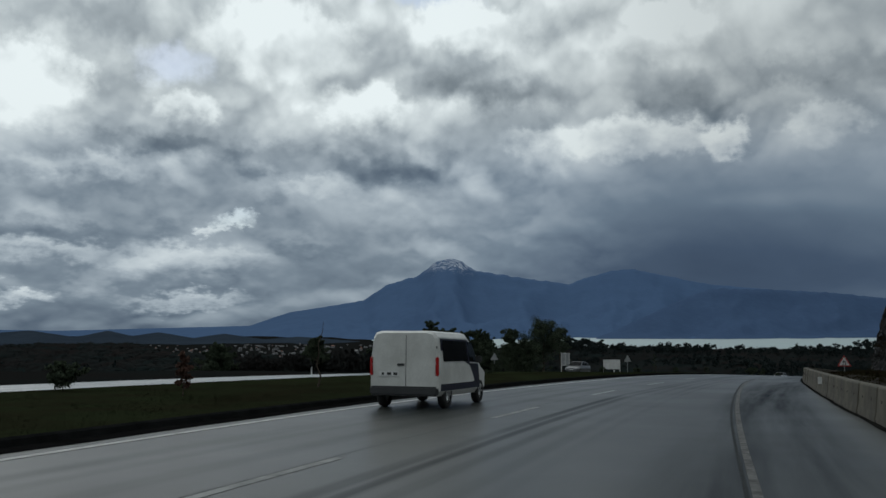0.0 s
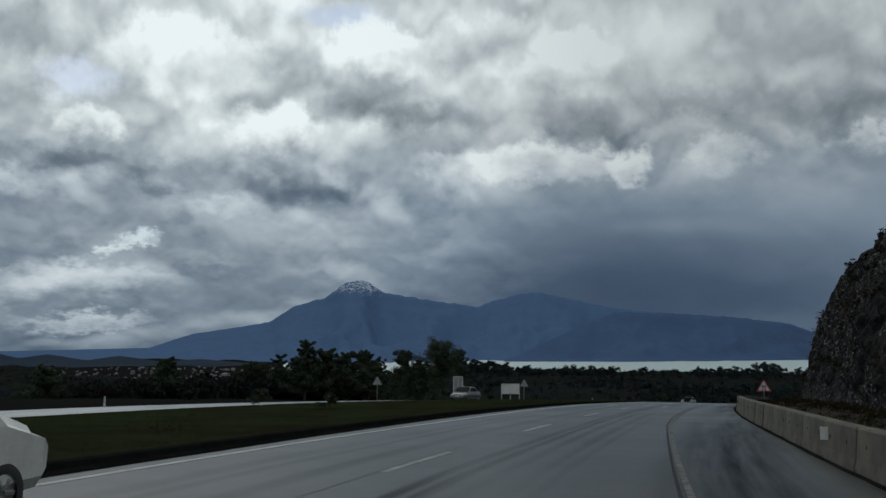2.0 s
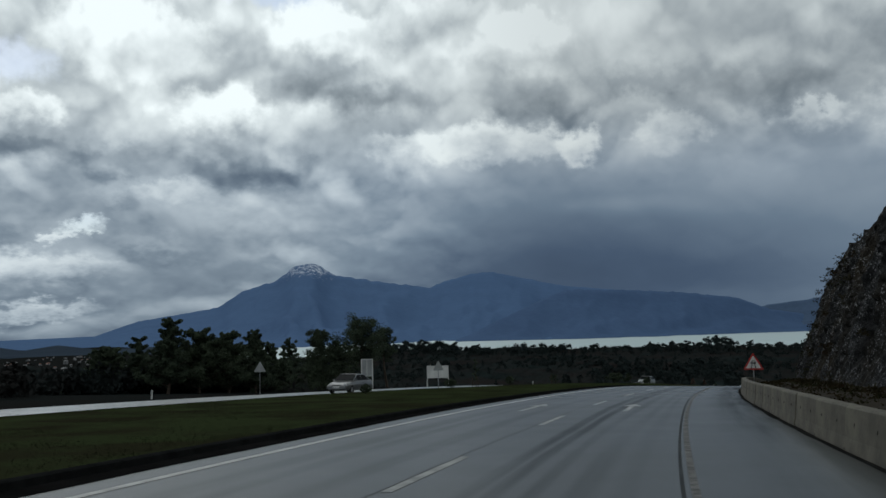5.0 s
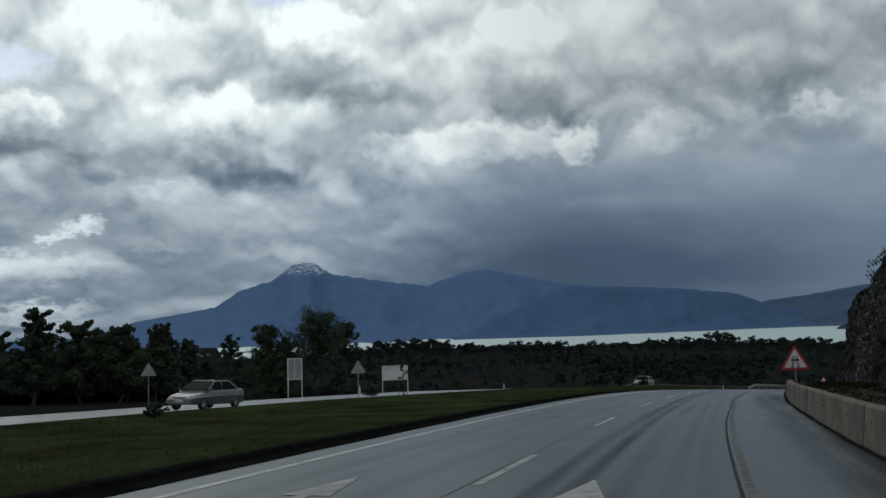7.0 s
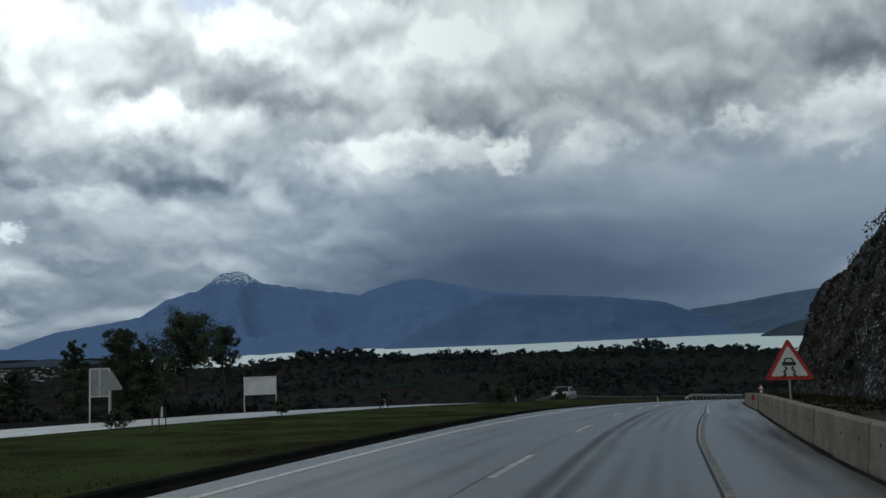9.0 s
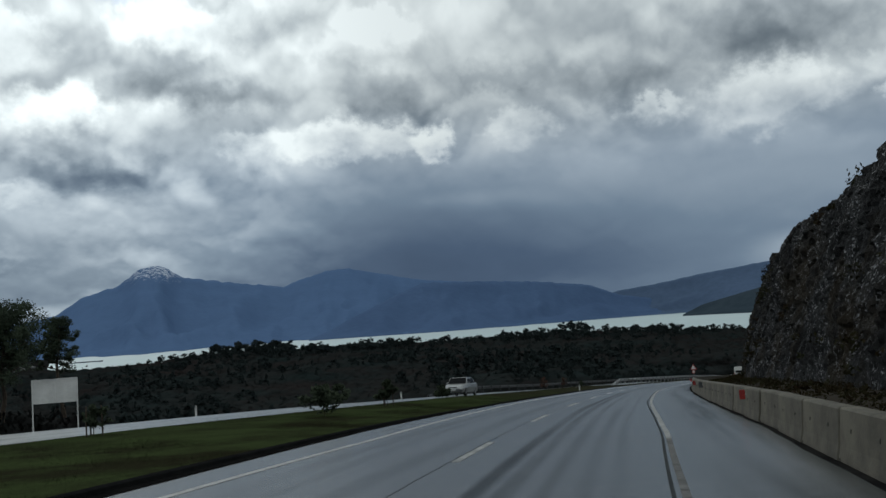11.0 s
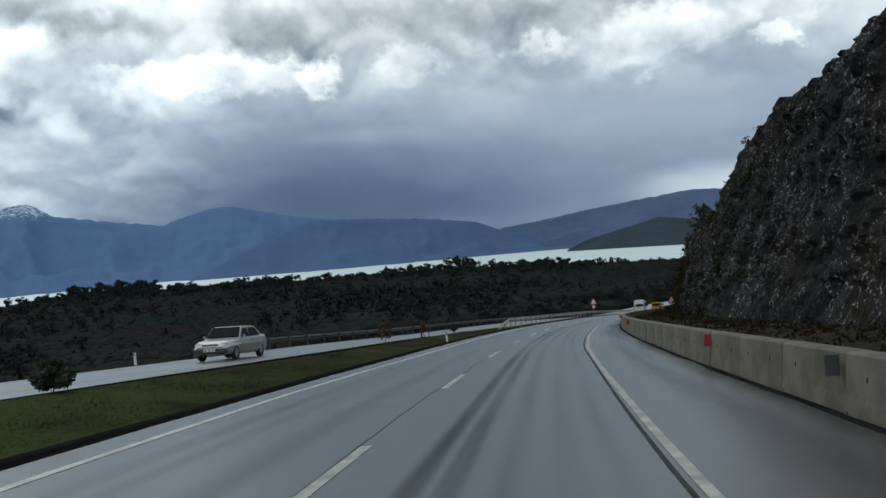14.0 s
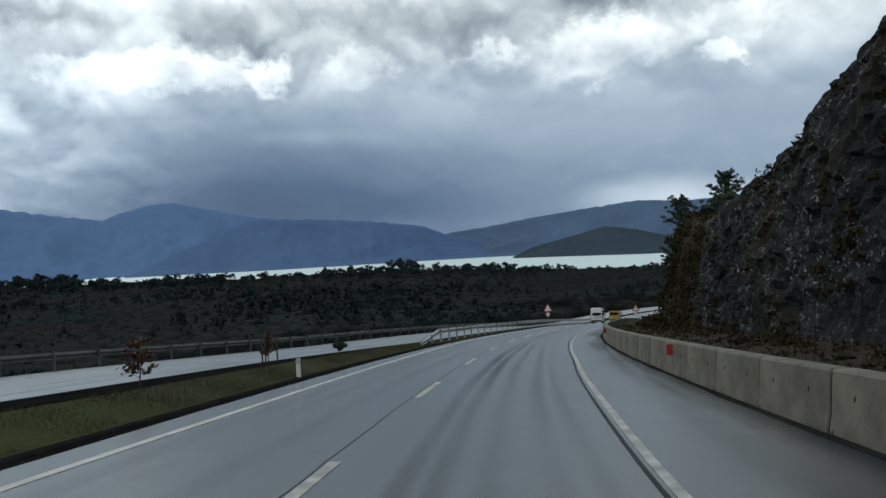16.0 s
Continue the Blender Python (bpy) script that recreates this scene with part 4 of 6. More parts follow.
def make_barriers():
    first = thing("concrete_barrier", Matrix.Identity(4), "stained precast concrete safety barrier unit beside the road", "barrier", "barrier units along the road")
    part("body", barrier_mesh(), M_CONC, first)
    for y in (-0.72, 0.72):
        bm = bmesh.new()
        box(bm, (0.03, 0.028, 0.07), (-0.148, y, 0.44), 0.008, pose(0, 0, 0, 12, 5, 0))
        part("lifting_slot", bm, M_DARK, first)
    bm = bmesh.new()
    box(bm, (0.06, 0.03, 0.07), (-0.19, 1.3, 0.02), 0.006)
    part("drain_notch", bm, M_DARK, first)
    rnd = random.Random(5)
    k = 0
    for s in np.arange(147.1 - 2.85 * 56, 335.0, 2.85):
        m = stand(float(s), float(barrier_foot(s)) + 0.29 + rnd.uniform(-0.02, 0.02), -0.005, rnd.uniform(-0.25, 0.25))
        slope = math.degrees(math.atan2(float(np.interp(s + 1.4, ST, CZ) - np.interp(s - 1.4, ST, CZ)), 2.8))
        turn = math.degrees(math.atan2(float(barrier_foot(s + 1.4) - barrier_foot(s - 1.4)), 2.8))
        m = m @ pose(0, 0, 0, slope, 0, -turn)
        if k == 0:
            first.matrix_basis = m
        else:
            copy_thing(first, m)
        k += 1


make_barriers()


def marker(s, mat, label, w=0.14, h=0.24, up=0.48):
    m = stand(s, float(barrier_foot(s)) + 0.04, up, 0)
    ob = thing("reflector_plate", m, label, "reflector", "plates on the barrier")
    bm = bmesh.new()
    box(bm, (w, 0.015, h), (0, 0, 0), 0.004)
    part("plate", bm, mat, ob)
    bm = bmesh.new()
    box(bm, (0.10, 0.03, 0.03), (0.09, 0.02, 0), 0.004)
    part("bracket", bm, M_ZINC, ob)


for s in (128.2, 154.0, 178.6, 203.0, 235.0):
    marker(s, M_MARK, "faded red reflector plate on the concrete barrier", 0.14, 0.24, 0.55)
for s in (34.0,):
    marker(s, M_WHITE, "white reflector plate on the concrete barrier")
marker(145.9, M_DULLZINC, "dull grey plate on the concrete barrier", 0.17, 0.25, 0.55)


# ---- vegetation ----
def cards(rng, centres, radii, per, size, flat=0.75):
    """Leaf cards scattered through clumps. Returns vertices and quads."""
    n = len(centres) * per
    c = np.repeat(np.asarray(centres, float), per, axis=0)
    r = np.repeat(np.asarray(radii, float), per)
    d = rng.normal(size=(n, 3))
    d /= np.linalg.norm(d, axis=1)[:, None] + 1e-9
    d *= (rng.random(n) ** 0.45 * r)[:, None]
    d[:, 2] *= flat
    pos = c + d
    a = rng.normal(size=(n, 3))
    a /= np.linalg.norm(a, axis=1)[:, None] + 1e-9
    b = np.cross(a, rng.normal(size=(n, 3)))
    b /= np.linalg.norm(b, axis=1)[:, None] + 1e-9
    s = (size * (0.6 + 0.8 * rng.random(n)))[:, None]
    quad = np.stack([pos - a * s, pos - b * s * 0.45, pos + a * s, pos + b * s * 0.5], axis=1)
    return quad.reshape(-1, 3)


def quads_of(v):
    return [(i, i + 1, i + 2, i + 3) for i in range(0, len(v), 4)]


def limb_mesh(bm, rng, height, r, lean, limbs, spread, start=0.35):
    """A tapered, slightly bent trunk with limbs. Returns the limbs' ends."""
    pts = [Vector((lean * (k / 6) ** 1.5 * height * 0.2 + rng.normal() * 0.02 * height * (k > 0), rng.normal() * 0.015 * height * (k > 0), height * 0.92 * k / 6)) for k in range(7)]
    for k in range(6):
        rod(bm, pts[k], pts[k + 1], r * (1 - k / 7), r * (1 - (k + 1) / 7), 7)
    ends = []
    for k in range(limbs):
        f = start + (0.98 - start) * (k + rng.random() * 0.6) / limbs
        i = min(5, int(f * 6))
        base = pts[i].lerp(pts[i + 1], f * 6 - i)
        ang = k * 2.4 + rng.random()
        ln = spread * (1.15 - (0.75 if start > 0.3 else 0.82) * (f - start) / (1 - start)) * (0.75 + 0.5 * rng.random())
        tip = base + Vector((math.cos(ang) * ln, math.sin(ang) * ln, ln * (0.25 + 0.3 * rng.random())))
        rod(bm, base, tip, r * 0.32 * (1.2 - f), r * 0.08, 5)
        for f2 in ((0.42, 0.62, 0.82, 1.0) if limbs < 14 else (0.18, 0.36, 0.54, 0.7, 0.85, 1.0)):
            ends.append(base.lerp(tip, f2) + Vector((rng.normal(), rng.normal(), rng.normal())) * 0.07 * ln)
    ends.append(pts[6])
    if start < 0.3:
        for k in range(2, 6):
            ends += [pts[k], pts[k].lerp(pts[k + 1], 0.5)]
    return ends


def make_tree(x, y, height, spread, label, seed, mat=M_PINE, kind_name="pine_tree", limbs=11, per=190, size=0.19, clump=0.32, start=0.35, base=None, category="tree", lean=0.0, rtrunk=None, group="", top=None, bushy=2.3):
    rng = np.random.default_rng(seed)
    z = float(terrain([x], [y])[0]) - 0.1 if base is None else base
    height = height if top is None else max(3.0, top - z)
    ob = thing(kind_name, pose(x, y, z, 0, 0, seed * 37 % 360), label, category, group)
    bm = bmesh.new()
    ends = limb_mesh(bm, rng, height, rtrunk or 0.022 * height, lean, int(limbs * bushy), spread, start)
    part("trunk", bm, M_BARK, ob)
    cen = [tuple(e + Vector((0, 0, 0.05 * height * rng.random()))) for e in ends]
    rad = [spread * clump * (1.0 if bushy == 1 else 0.72 if start < 0.3 else 0.55) * (0.6 + 0.8 * rng.random()) * (1.0 if start > 0.3 else 1.2 - 0.85 * c[2] / height) for c in cen]
    v = cards(rng, cen, rad, int(per / bushy ** 1.0), size * (1.0 if bushy == 1 else 0.8))
    mesh_object("crown", v, quads_of(v), mat, ob)
    return ob


PINE = "dark green pine with an open ragged crown"
make_tree(6.7, 156.0, 8.6, 2.2, "tall dark conifer in a row beyond the road", 11, start=0.08, limbs=15, size=0.17)
make_tree(3.2, 158.5, 6.4, 1.9, "dark conifer in a row beyond the road", 12, start=0.06, limbs=13, size=0.17)
make_tree(9.6, 159.5, 7.4, 3.0, "dense dark broad tree beyond the road", 13, M_BROAD, "broad_tree", start=0.08, limbs=15, size=0.17, clump=0.34)
make_tree(12.6, 161.5, 7.2, 2.8, "dense dark broad tree beyond the road", 14, M_BROAD, "broad_tree", start=0.08, limbs=15, size=0.17, clump=0.34)
make_tree(15.6, 163.0, 7.6, 1.5, "slim dark conifer in a row beyond the road", 15, start=0.06, limbs=13, size=0.17)
make_tree(-0.5, 160.0, 5.4, 2.6, "dense dark broad tree beyond the road", 16, M_BROAD, "broad_tree", start=0.06, limbs=13, size=0.17, clump=0.34)
make_tree(31.3, 219.0, 14.2, 4.6, top=3.3, label="large dark pine with spreading uneven boughs", seed=17, start=0.45, limbs=15, per=260, size=0.17, clump=0.4)
make_tree(23.5, 214.0, 12.2, 4.2, top=1.6, label="large dense dark pine beyond the road", seed=18, mat=M_BROAD, kind_name="broad_tree", start=0.10, limbs=18, per=230, size=0.17, clump=0.4)
make_tree(18.5, 211.0, 10.5, 3.0, top=0.4, label="dark pine with a ragged top", seed=19, start=0.12, limbs=13, size=0.17)
make_tree(36.2, 226.6, 9.0, 2.6, top=2.0, label="open umbrella pine beside the larger trees", seed=20, start=0.6, limbs=9, size=0.17, clump=0.34)
make_tree(27.0, 212.0, 9.0, 3.8, top=-0.4, label="dense dark broad tree beneath the pines", seed=27, mat=M_BROAD, kind_name="broad_tree", start=0.06, limbs=14, size=0.17, clump=0.34)
make_tree(-9.4, 144.1, 4.9, 2.1, "round dark tree standing alone", 21, M_BROAD, "broad_tree", start=0.08, limbs=14, size=0.17, clump=0.34)
make_tree(-4.2, 176.0, 8.2, 2.6, "dark conifer beyond the road", 22, start=0.08, limbs=14, size=0.17)
make_tree(-9.5, 178.0, 7.0, 3.0, "dark broad tree beyond the road", 23, M_BROAD, "broad_tree", start=0.08, limbs=13, size=0.17, clump=0.34)
make_tree(-1.0, 190.0, 9.0, 2.6, "dark conifer beyond the road", 24, start=0.08, limbs=14, size=0.17)
make_tree(-15.5, 170.0, 5.6, 2.8, "dark broad tree beyond the road", 25, M_BROAD, "broad_tree", start=0.08, limbs=13, size=0.17, clump=0.34)
make_tree(-22.0, 139.0, 4.8, 2.6, "dark broad tree beyond the road", 26, M_BROAD, "broad_tree", start=0.08, limbs=13, size=0.17, clump=0.34)


for i, (x, y, h, w) in enumerate(((12.0, 168.0, 7.0, 1.9), (14.6, 172.5, 8.2, 2.2), (16.4, 178.0, 8.0, 2.0), (17.8, 183.5, 7.0, 1.8), (5.0, 165.0, 6.6, 2.0), (9.0, 171.0, 7.6, 2.2))):
    make_tree(x, y, h, w, "dark conifer in the belt of trees beyond the road", 70 + i, start=0.06, limbs=15)


def sapling(s, lat, height, label, seed, mat=M_BROAD, staked=False, spread=None, per=14, size=0.06):
    up = float(table(lat, float(median_edge(s)), float(median_up(s)), float(kerb_lat(s)), 0.15))
    p = place(s, lat, up - 0.02)
    ob = make_tree(p.x, p.y, height, spread or height * 0.3, label, seed, mat, "sapling", limbs=8 if staked else 10, per=int(per * 1.7), size=size, clump=0.38, start=0.25 if staked else 0.16,
                   base=p.z, category="young tree", rtrunk=0.018, bushy=1, group="young trees on the median")
    if staked:
        for k in range(3):
            a = k * 2.1 + 0.4
            bm = bmesh.new()
            rod(bm, (math.cos(a) * 0.28, math.sin(a) * 0.28, -0.05), (math.cos(a) * 0.26, math.sin(a) * 0.26, 0.95), 0.025, 0.022, 6)
            part("stake", bm, M_BARK, ob)


p = place(29.3, -14.0, 0.02)
bare = thing("bare_tree", pose(p.x, p.y, p.z), "thin leafless dead young tree on the median", "young tree")
bm = bmesh.new()
limb_mesh(bm, np.random.default_rng(4), 2.6, 0.035, 0.3, 9, 0.28, 0.3)
part("trunk", bm, M_BARK, bare)
sapling(21.9, -14.4, 1.3, "reddish young tree on the median", 31, M_RUST, spread=0.25, per=12)
sapling(24.0, -20.5, 1.0, "low dark bush on the median", 32, spread=0.7, per=40)
sapling(55.0, -15.6, 0.7, "low dark bush on the grass", 33, spread=0.4)
sapling(56.9, -20.3, 0.9, "low dark bush on the grass", 34, spread=0.5)
sapling(88.0, -17.0, 0.6, "thin leafy shrub on the median", 40, spread=0.35)
sapling(113.4, -20.4, 0.7, "low leafy shrub on the median", 35, spread=0.6)
sapling(112.1, -17.8, 2.5, "young tree tied to wooden stakes", 36, staked=True, spread=0.3, per=6)
sapling(121.7, -17.7, 0.9, "low leafy shrub on the median", 37, spread=0.45)
sapling(128.9, -15.4, 1.0, "young shrub between wooden stakes", 38, staked=True, spread=0.45)
sapling(136.3, -10.7, 1.1, "spreading leafy shrub on the median", 39, spread=0.95, per=26, size=0.08)
sapling(144.8, -10.8, 1.25, "dense dark young tree between stakes", 41, spread=0.4, per=50, size=0.08, staked=True)
sapling(152.4, -10.0, 0.8, "small leafy shrub on the median", 42, spread=0.4, per=50)
sapling(177.0, -8.0, 1.05, "young tree with reddish winter leaves", 43, M_RUST, spread=0.36, per=5, size=0.06)
sapling(185.2, -7.6, 1.0, "bare young tree between wooden stakes", 44, M_RUST, spread=0.2, per=5, staked=True)
sapling(193.0, -7.2, 0.6, "small leafy shrub on the median", 45, spread=0.25)


def make_grass():
    """Blades of the median's rough grass."""
    rng = np.random.default_rng(8)
    out = []
    for s0, s1, count in ((0, 60, 50000), (60, 130, 50000), (130, 210, 60000)):
        s = rng.uniform(s0, s1, count)
        a, b = kerb_lat(s) - 0.25, grass_end(s)
        q = rng.random(count) ** 1.25
        lat = a + (b - a) * q
        up = kerb_up(s) - 0.005 + (median_up(s) + 0.03 - kerb_up(s)) * q - 0.02
        h = np.interp(s, ST, HEAD)
        base = np.column_stack([np.interp(s, ST, CX) + lat * np.cos(h), np.interp(s, ST, CY) - lat * np.sin(h), np.interp(s, ST, CZ) + up])
        tuft = np.array([0.5 + 0.5 * noise.noise((x * 0.5, y * 0.5, 0)) for x, y, _ in base])
        hh = rng.uniform(0.03, 0.08, count) * (0.4 + tuft * 1.2)
        ang = rng.uniform(0, 6.283, count)
        w = rng.uniform(0.006, 0.014, count)
        side = np.column_stack([np.cos(ang) * w, np.sin(ang) * w, np.zeros(count)])
        lean = np.column_stack([rng.normal(0, 0.06, count), rng.normal(0, 0.06, count), hh])
        out.append(np.stack([base - side, base + side, base + lean], axis=1).reshape(-1, 3))
    v = np.concatenate(out)
    ob = mesh_object("grass", v, [(i, i + 1, i + 2) for i in range(0, len(v), 3)], M_BLADE)
    tagged(ob, "rough wet grass blades on the median strip", "grass", kind="stuff")


make_grass()


def mound(g, n, rings, leaves):
    """An uneven leafy dome one unit high, as loose quads."""
    grid = []
    lump = g.uniform(0.78, 1.22, (rings + 1, n))
    for j in range(rings + 1):
        el = math.pi / 2 * j / rings
        row = []
        for k in range(n):
            t = 6.2832 * k / n
            w = 0.66 * math.cos(el) * lump[j, k] * (1.1 if j else 0.95)
            row.append((math.cos(t) * w, math.sin(t) * w, math.sin(el) * (0.66 + 0.24 * lump[j, k]) if j < rings else 0.88))
        grid.append(row)
    faces = [(j * n + k, j * n + (k + 1) % n, (j + 1) * n + (k + 1) % n, (j + 1) * n + k) for j in range(rings) for k in range(n)]
    dome = np.array([p for row in grid for p in row])
    leaf = cards(g, [(0, 0, 0.55)], [0.74], leaves, 0.115 if leaves > 20 else 0.16, 0.8)
    return np.concatenate([dome, leaf]), np.concatenate([np.array(faces), np.arange(len(leaf)).reshape(-1, 4) + len(dome)])


class Heap:
    """Gathers many small forms into one mesh."""

    def __init__(self):
        self.verts, self.faces, self.count = [], [], 0

    def put(self, form, v):
        self.verts.append(v)
        self.faces.append(form[1] + self.count)
        self.count += len(v)


def loose(v):
    """Loose quads as a form."""
    return v, np.arange(len(v)).reshape(-1, 4)


def wood_templates():
    """Bushes and pines one unit high: low mounds, cones and umbrella pines with a thin stem."""
    out = {"thicket": [], "bush": [], "far_bush": [], "cone": [], "umbrella": []}
    for k in range(6):
        g = np.random.default_rng(60 + k)
        out["bush"].append(mound(g, 8, 3, 26))
        out["far_bush"].append(mound(g, 7, 2, 9))
        cen, rad = [], []
        for i in range(9):
            t = i * 2.4 + g.random()
            w = 0.5 * math.sqrt((i + 0.5) / 9)
            cen.append((math.cos(t) * w, math.sin(t) * w, 0.3 + 0.5 * g.random() * (1.1 - w)))
            rad.append(0.24 + 0.12 * g.random())
        out["thicket"].append(loose(cards(g, cen, rad, 26, 0.078, 0.85)))
        cen, rad = [], []
        for i in range(9):
            f = 0.2 + 0.75 * (i + 0.5) / 9
            w = 0.17 * (1.05 - f)
            t = i * 2.4 + g.random()
            cen.append((math.cos(t) * w, math.sin(t) * w, f))
            rad.append(0.07 + 0.13 * (1 - f))
        out["cone"].append(loose(cards(g, cen, rad, 8, 0.10)))
        cen, rad = [], []
        for i in range(10):
            t = i * 2.4 + g.random()
            w = 0.27 * math.sqrt((i + 0.4) / 10)
            cen.append((math.cos(t) * w + 0.05 * g.normal(), math.sin(t) * w, 0.74 + 0.18 * g.random() - 0.5 * w + 0.06 * g.normal()))
            rad.append(0.11 + 0.06 * g.random())
        leaf = cards(g, cen, rad, 8, 0.10, 0.75)
        bx, by = 0.06 * g.normal(), 0.06 * g.normal()
        stem = []
        for dx, dy in ((0.022, 0.0), (0.0, 0.022)):
            stem += [(-dx, -dy, 0.0), (dx, dy, 0.0), (bx + dx * 0.6, by + dy * 0.6, 0.85), (bx - dx * 0.6, by - dy * 0.6, 0.85)]
        out["umbrella"].append(loose(np.concatenate([leaf, np.array(stem)])))
    return out


def make_woods():
    """The woods across the valley, on the slope above the bend and along the plain."""
    rng = np.random.default_rng(21)
    forms = wood_templates()
    sets = (("thicket", 1100, -3, 62, 85, 230, 1.3, 3.2), ("bush", 6500, -3, 62, 200, 420, 1.3, 3.2), ("far_bush", 6000, -3, 62, 380, 745, 1.8, 3.6), ("umbrella", 420, -3, 62, 150, 560, 3.0, 6.4),
            ("umbrella", 1500, -2, 62, 560, 720, 4.6, 9.6), ("umbrella", 1100, -2, 62, 250, 560, 2.6, 5.0), ("cone", 260, -3, 62, 300, 720, 3.2, 7.0), ("cone", 1100, -3, 62, 150, 430, 2.8, 6.2), ("thicket", 700, -34, 0, 70, 260, 0.9, 2.2),
            ("far_bush", 1500, -34, 0, 240, 620, 1.4, 3.0), ("far_bush", 2200, -42, -1, 600, 1300, 2.5, 5.5), ("cone", 160, -34, 0, 120, 600, 2.6, 5.0), ("umbrella", 120, -34, 0, 160, 600, 2.6, 4.8))
    near, far, pines = Heap(), Heap(), Heap()
    # undergrowth beneath the belts of trees
    for x0, x1, y0, y1, count in ((-2, 19, 154, 188, 150), (15, 41, 206, 230, 170), (-24, -6, 138, 182, 70)):
        for i in range(count):
            f = rng.random()
            x = x0 + (x1 - x0) * (f + 0.25 * (rng.random() - 0.5))
            y = y0 + (y1 - y0) * (f if x1 - x0 == 21 else rng.random()) + rng.normal(0, 2.0)
            h = rng.uniform(2.2, 5.2)
            near.put(forms["thicket"][i % 6], forms["thicket"][i % 6][0] * (h * 0.9, h * 0.9, h) + (x, y, float(terrain([x], [y])[0]) - 0.2 * h))
    # both sides of the road past the bend
    for i in range(900):
        s = rng.uniform(232, 455)
        l = rng.uniform(-70, -18.5) if i % 3 else float(cut_foot(s)) + rng.uniform(0.5, 26)
        p = place(s, l)
        h = rng.uniform(1.4, 3.4)
        up = float(cut_height(s)) if l > 0 and l > cut_foot(s) + 4 and s < 345 else 0.0
        z = max(float(terrain([p.x], [p.y])[0]), p.z + up if up else -99)
        near.put(forms["thicket"][i % 6], forms["thicket"][i % 6][0] * (h * 1.2, h * 1.2, h) + (p.x, p.y, z - 0.15 * h))
    for form, count, a0, a1, r0, r1, h0, h1 in sets:
        a = np.radians(rng.uniform(a0, a1, count))
        r = np.sqrt(rng.uniform(r0 ** 2, r1 ** 2, count))
        x, y = 45 + r * np.sin(a), 100 + r * np.cos(a)
        s, l = station_of(x, y)
        bench = table(s, -80, 40, 130, 40, 160, 28, 175, 14, 190, 9.0, 460, 9.0)
        ok = ((l < median_edge(s) - 9.5 - bench) | ((l > 9.5) & (s > 205))) & (s < 455)
        ok |= r > 420
        ok &= (r < 745) | (a < 0)
        ok &= (r < 660) | (np.abs(np.degrees(a) + 14) > 7.5)
        clumping = np.array([noise.noise((p * 0.014, q * 0.014, 5.0)) for p, q in zip(x, y)])
        if form in ("cone", "umbrella"):
            ok &= clumping + rng.normal(0, 0.2, count) > -0.02
        z = terrain(x, y)
        ok &= z > LAKE + 0.3
        size = rng.uniform(h0, h1, count) * (1.0 + 0.95 * clumping) * np.interp(r, (60, 130, 200), (0.55, 0.8, 1.0)) * np.interp(np.degrees(a), (28, 34), (1.0, 0.6))
        for i in np.nonzero(ok)[0]:
            kind = forms[form][i % 6]
            t = kind[0]
            c, d = math.cos(i * 1.7), math.sin(i * 1.7)
            wide = (0.8 + 0.5 * ((i * 0.618) % 1)) * (1.9 if form in ("bush", "far_bush", "thicket") else 1.0)
            v = np.column_stack([(t[:, 0] * c - t[:, 1] * d) * wide, (t[:, 0] * d + t[:, 1] * c) * wide, t[:, 2]]) * size[i]
            v += (x[i], y[i], z[i] - 0.12 * size[i])
            (pines if form in ("cone", "umbrella") else near if r[i] < 300 else far).put(kind, v)
    for name, group, lab, mat in (("near_wood", near, "dark mixed scrub on the slope below the road", M_FOREST), ("far_wood", far, "dark woods on the rise before the lake", M_FOREST),
                                  ("pine_wood", pines, "dark umbrella pines and conifers standing over the scrub", M_PINEWOOD)):
        v = np.concatenate(group.verts)
        tagged(mesh_object(name, v.tolist(), np.concatenate(group.faces).tolist(), mat, smooth=True), lab, "woods", kind="stuff")


make_woods()


def make_scrub():
    """Brown and green scrub on the cutting and behind the barrier."""
    rng = np.random.default_rng(33)
    cen, rad = [], []
    for k in range(2200):
        s = rng.uniform(40, 262) if k < 900 else rng.uniform(192, 335)
        h = float(cut_height(s))
        f = rng.random()
        if f < 0.34:
            up, lat = 0.35, float(cut_foot(s)) + rng.uniform(-1.4, 0.2)
        elif f < 0.62:
            up = h + 0.25
            lat = float(cut_foot(s)) + 0.3 * h + rng.uniform(0.4, 4.5)
        else:
            if s < 168 and rng.random() < 0.55:
                continue
            up = rng.uniform(0.6, h)
            lat = float(cut_foot(s)) - 0.1 + 0.29 * up
        p = place(s, lat, up)
        cen.append(tuple(p))
        rad.append(rng.uniform(0.18, 0.5) * float(table(s, 196, 1.0, 215, 1.5, 240, 2.6, 330, 3.2)))
    clumps = len(cen)
    for k in range(1500):
        s = rng.uniform(30, 235)
        f = rng.random()
        lat = float(barrier_foot(s)) + 0.75 + f * (float(cut_foot(s)) - float(barrier_foot(s)) - 0.6)
        cen.append(tuple(place(s, lat, 0.18 + 0.3 * f)))
        rad.append(rng.uniform(0.14, 0.34))
    v = np.concatenate([cards(rng, cen[k:k + 1], rad[k:k + 1], (34 if rad[k] < 0.6 else 60) if k < clumps else 40, 0.085 * min(1.5, max(1.0, rad[k] / 0.5)) if k < clumps else 0.05) for k in range(len(cen))])
    tagged(mesh_object("scrub", v, quads_of(v), M_SCRUB), "wet brown and green scrub on the rock cutting", "scrub", kind="stuff")


M_SCRUB = material("scrub_leaves", (0.024, 0.026, 0.013), 0.9, second=(0.026, 0.017, 0.010), scale=0.4, fine=4, bump=0.0, spec=0.0)
make_scrub()


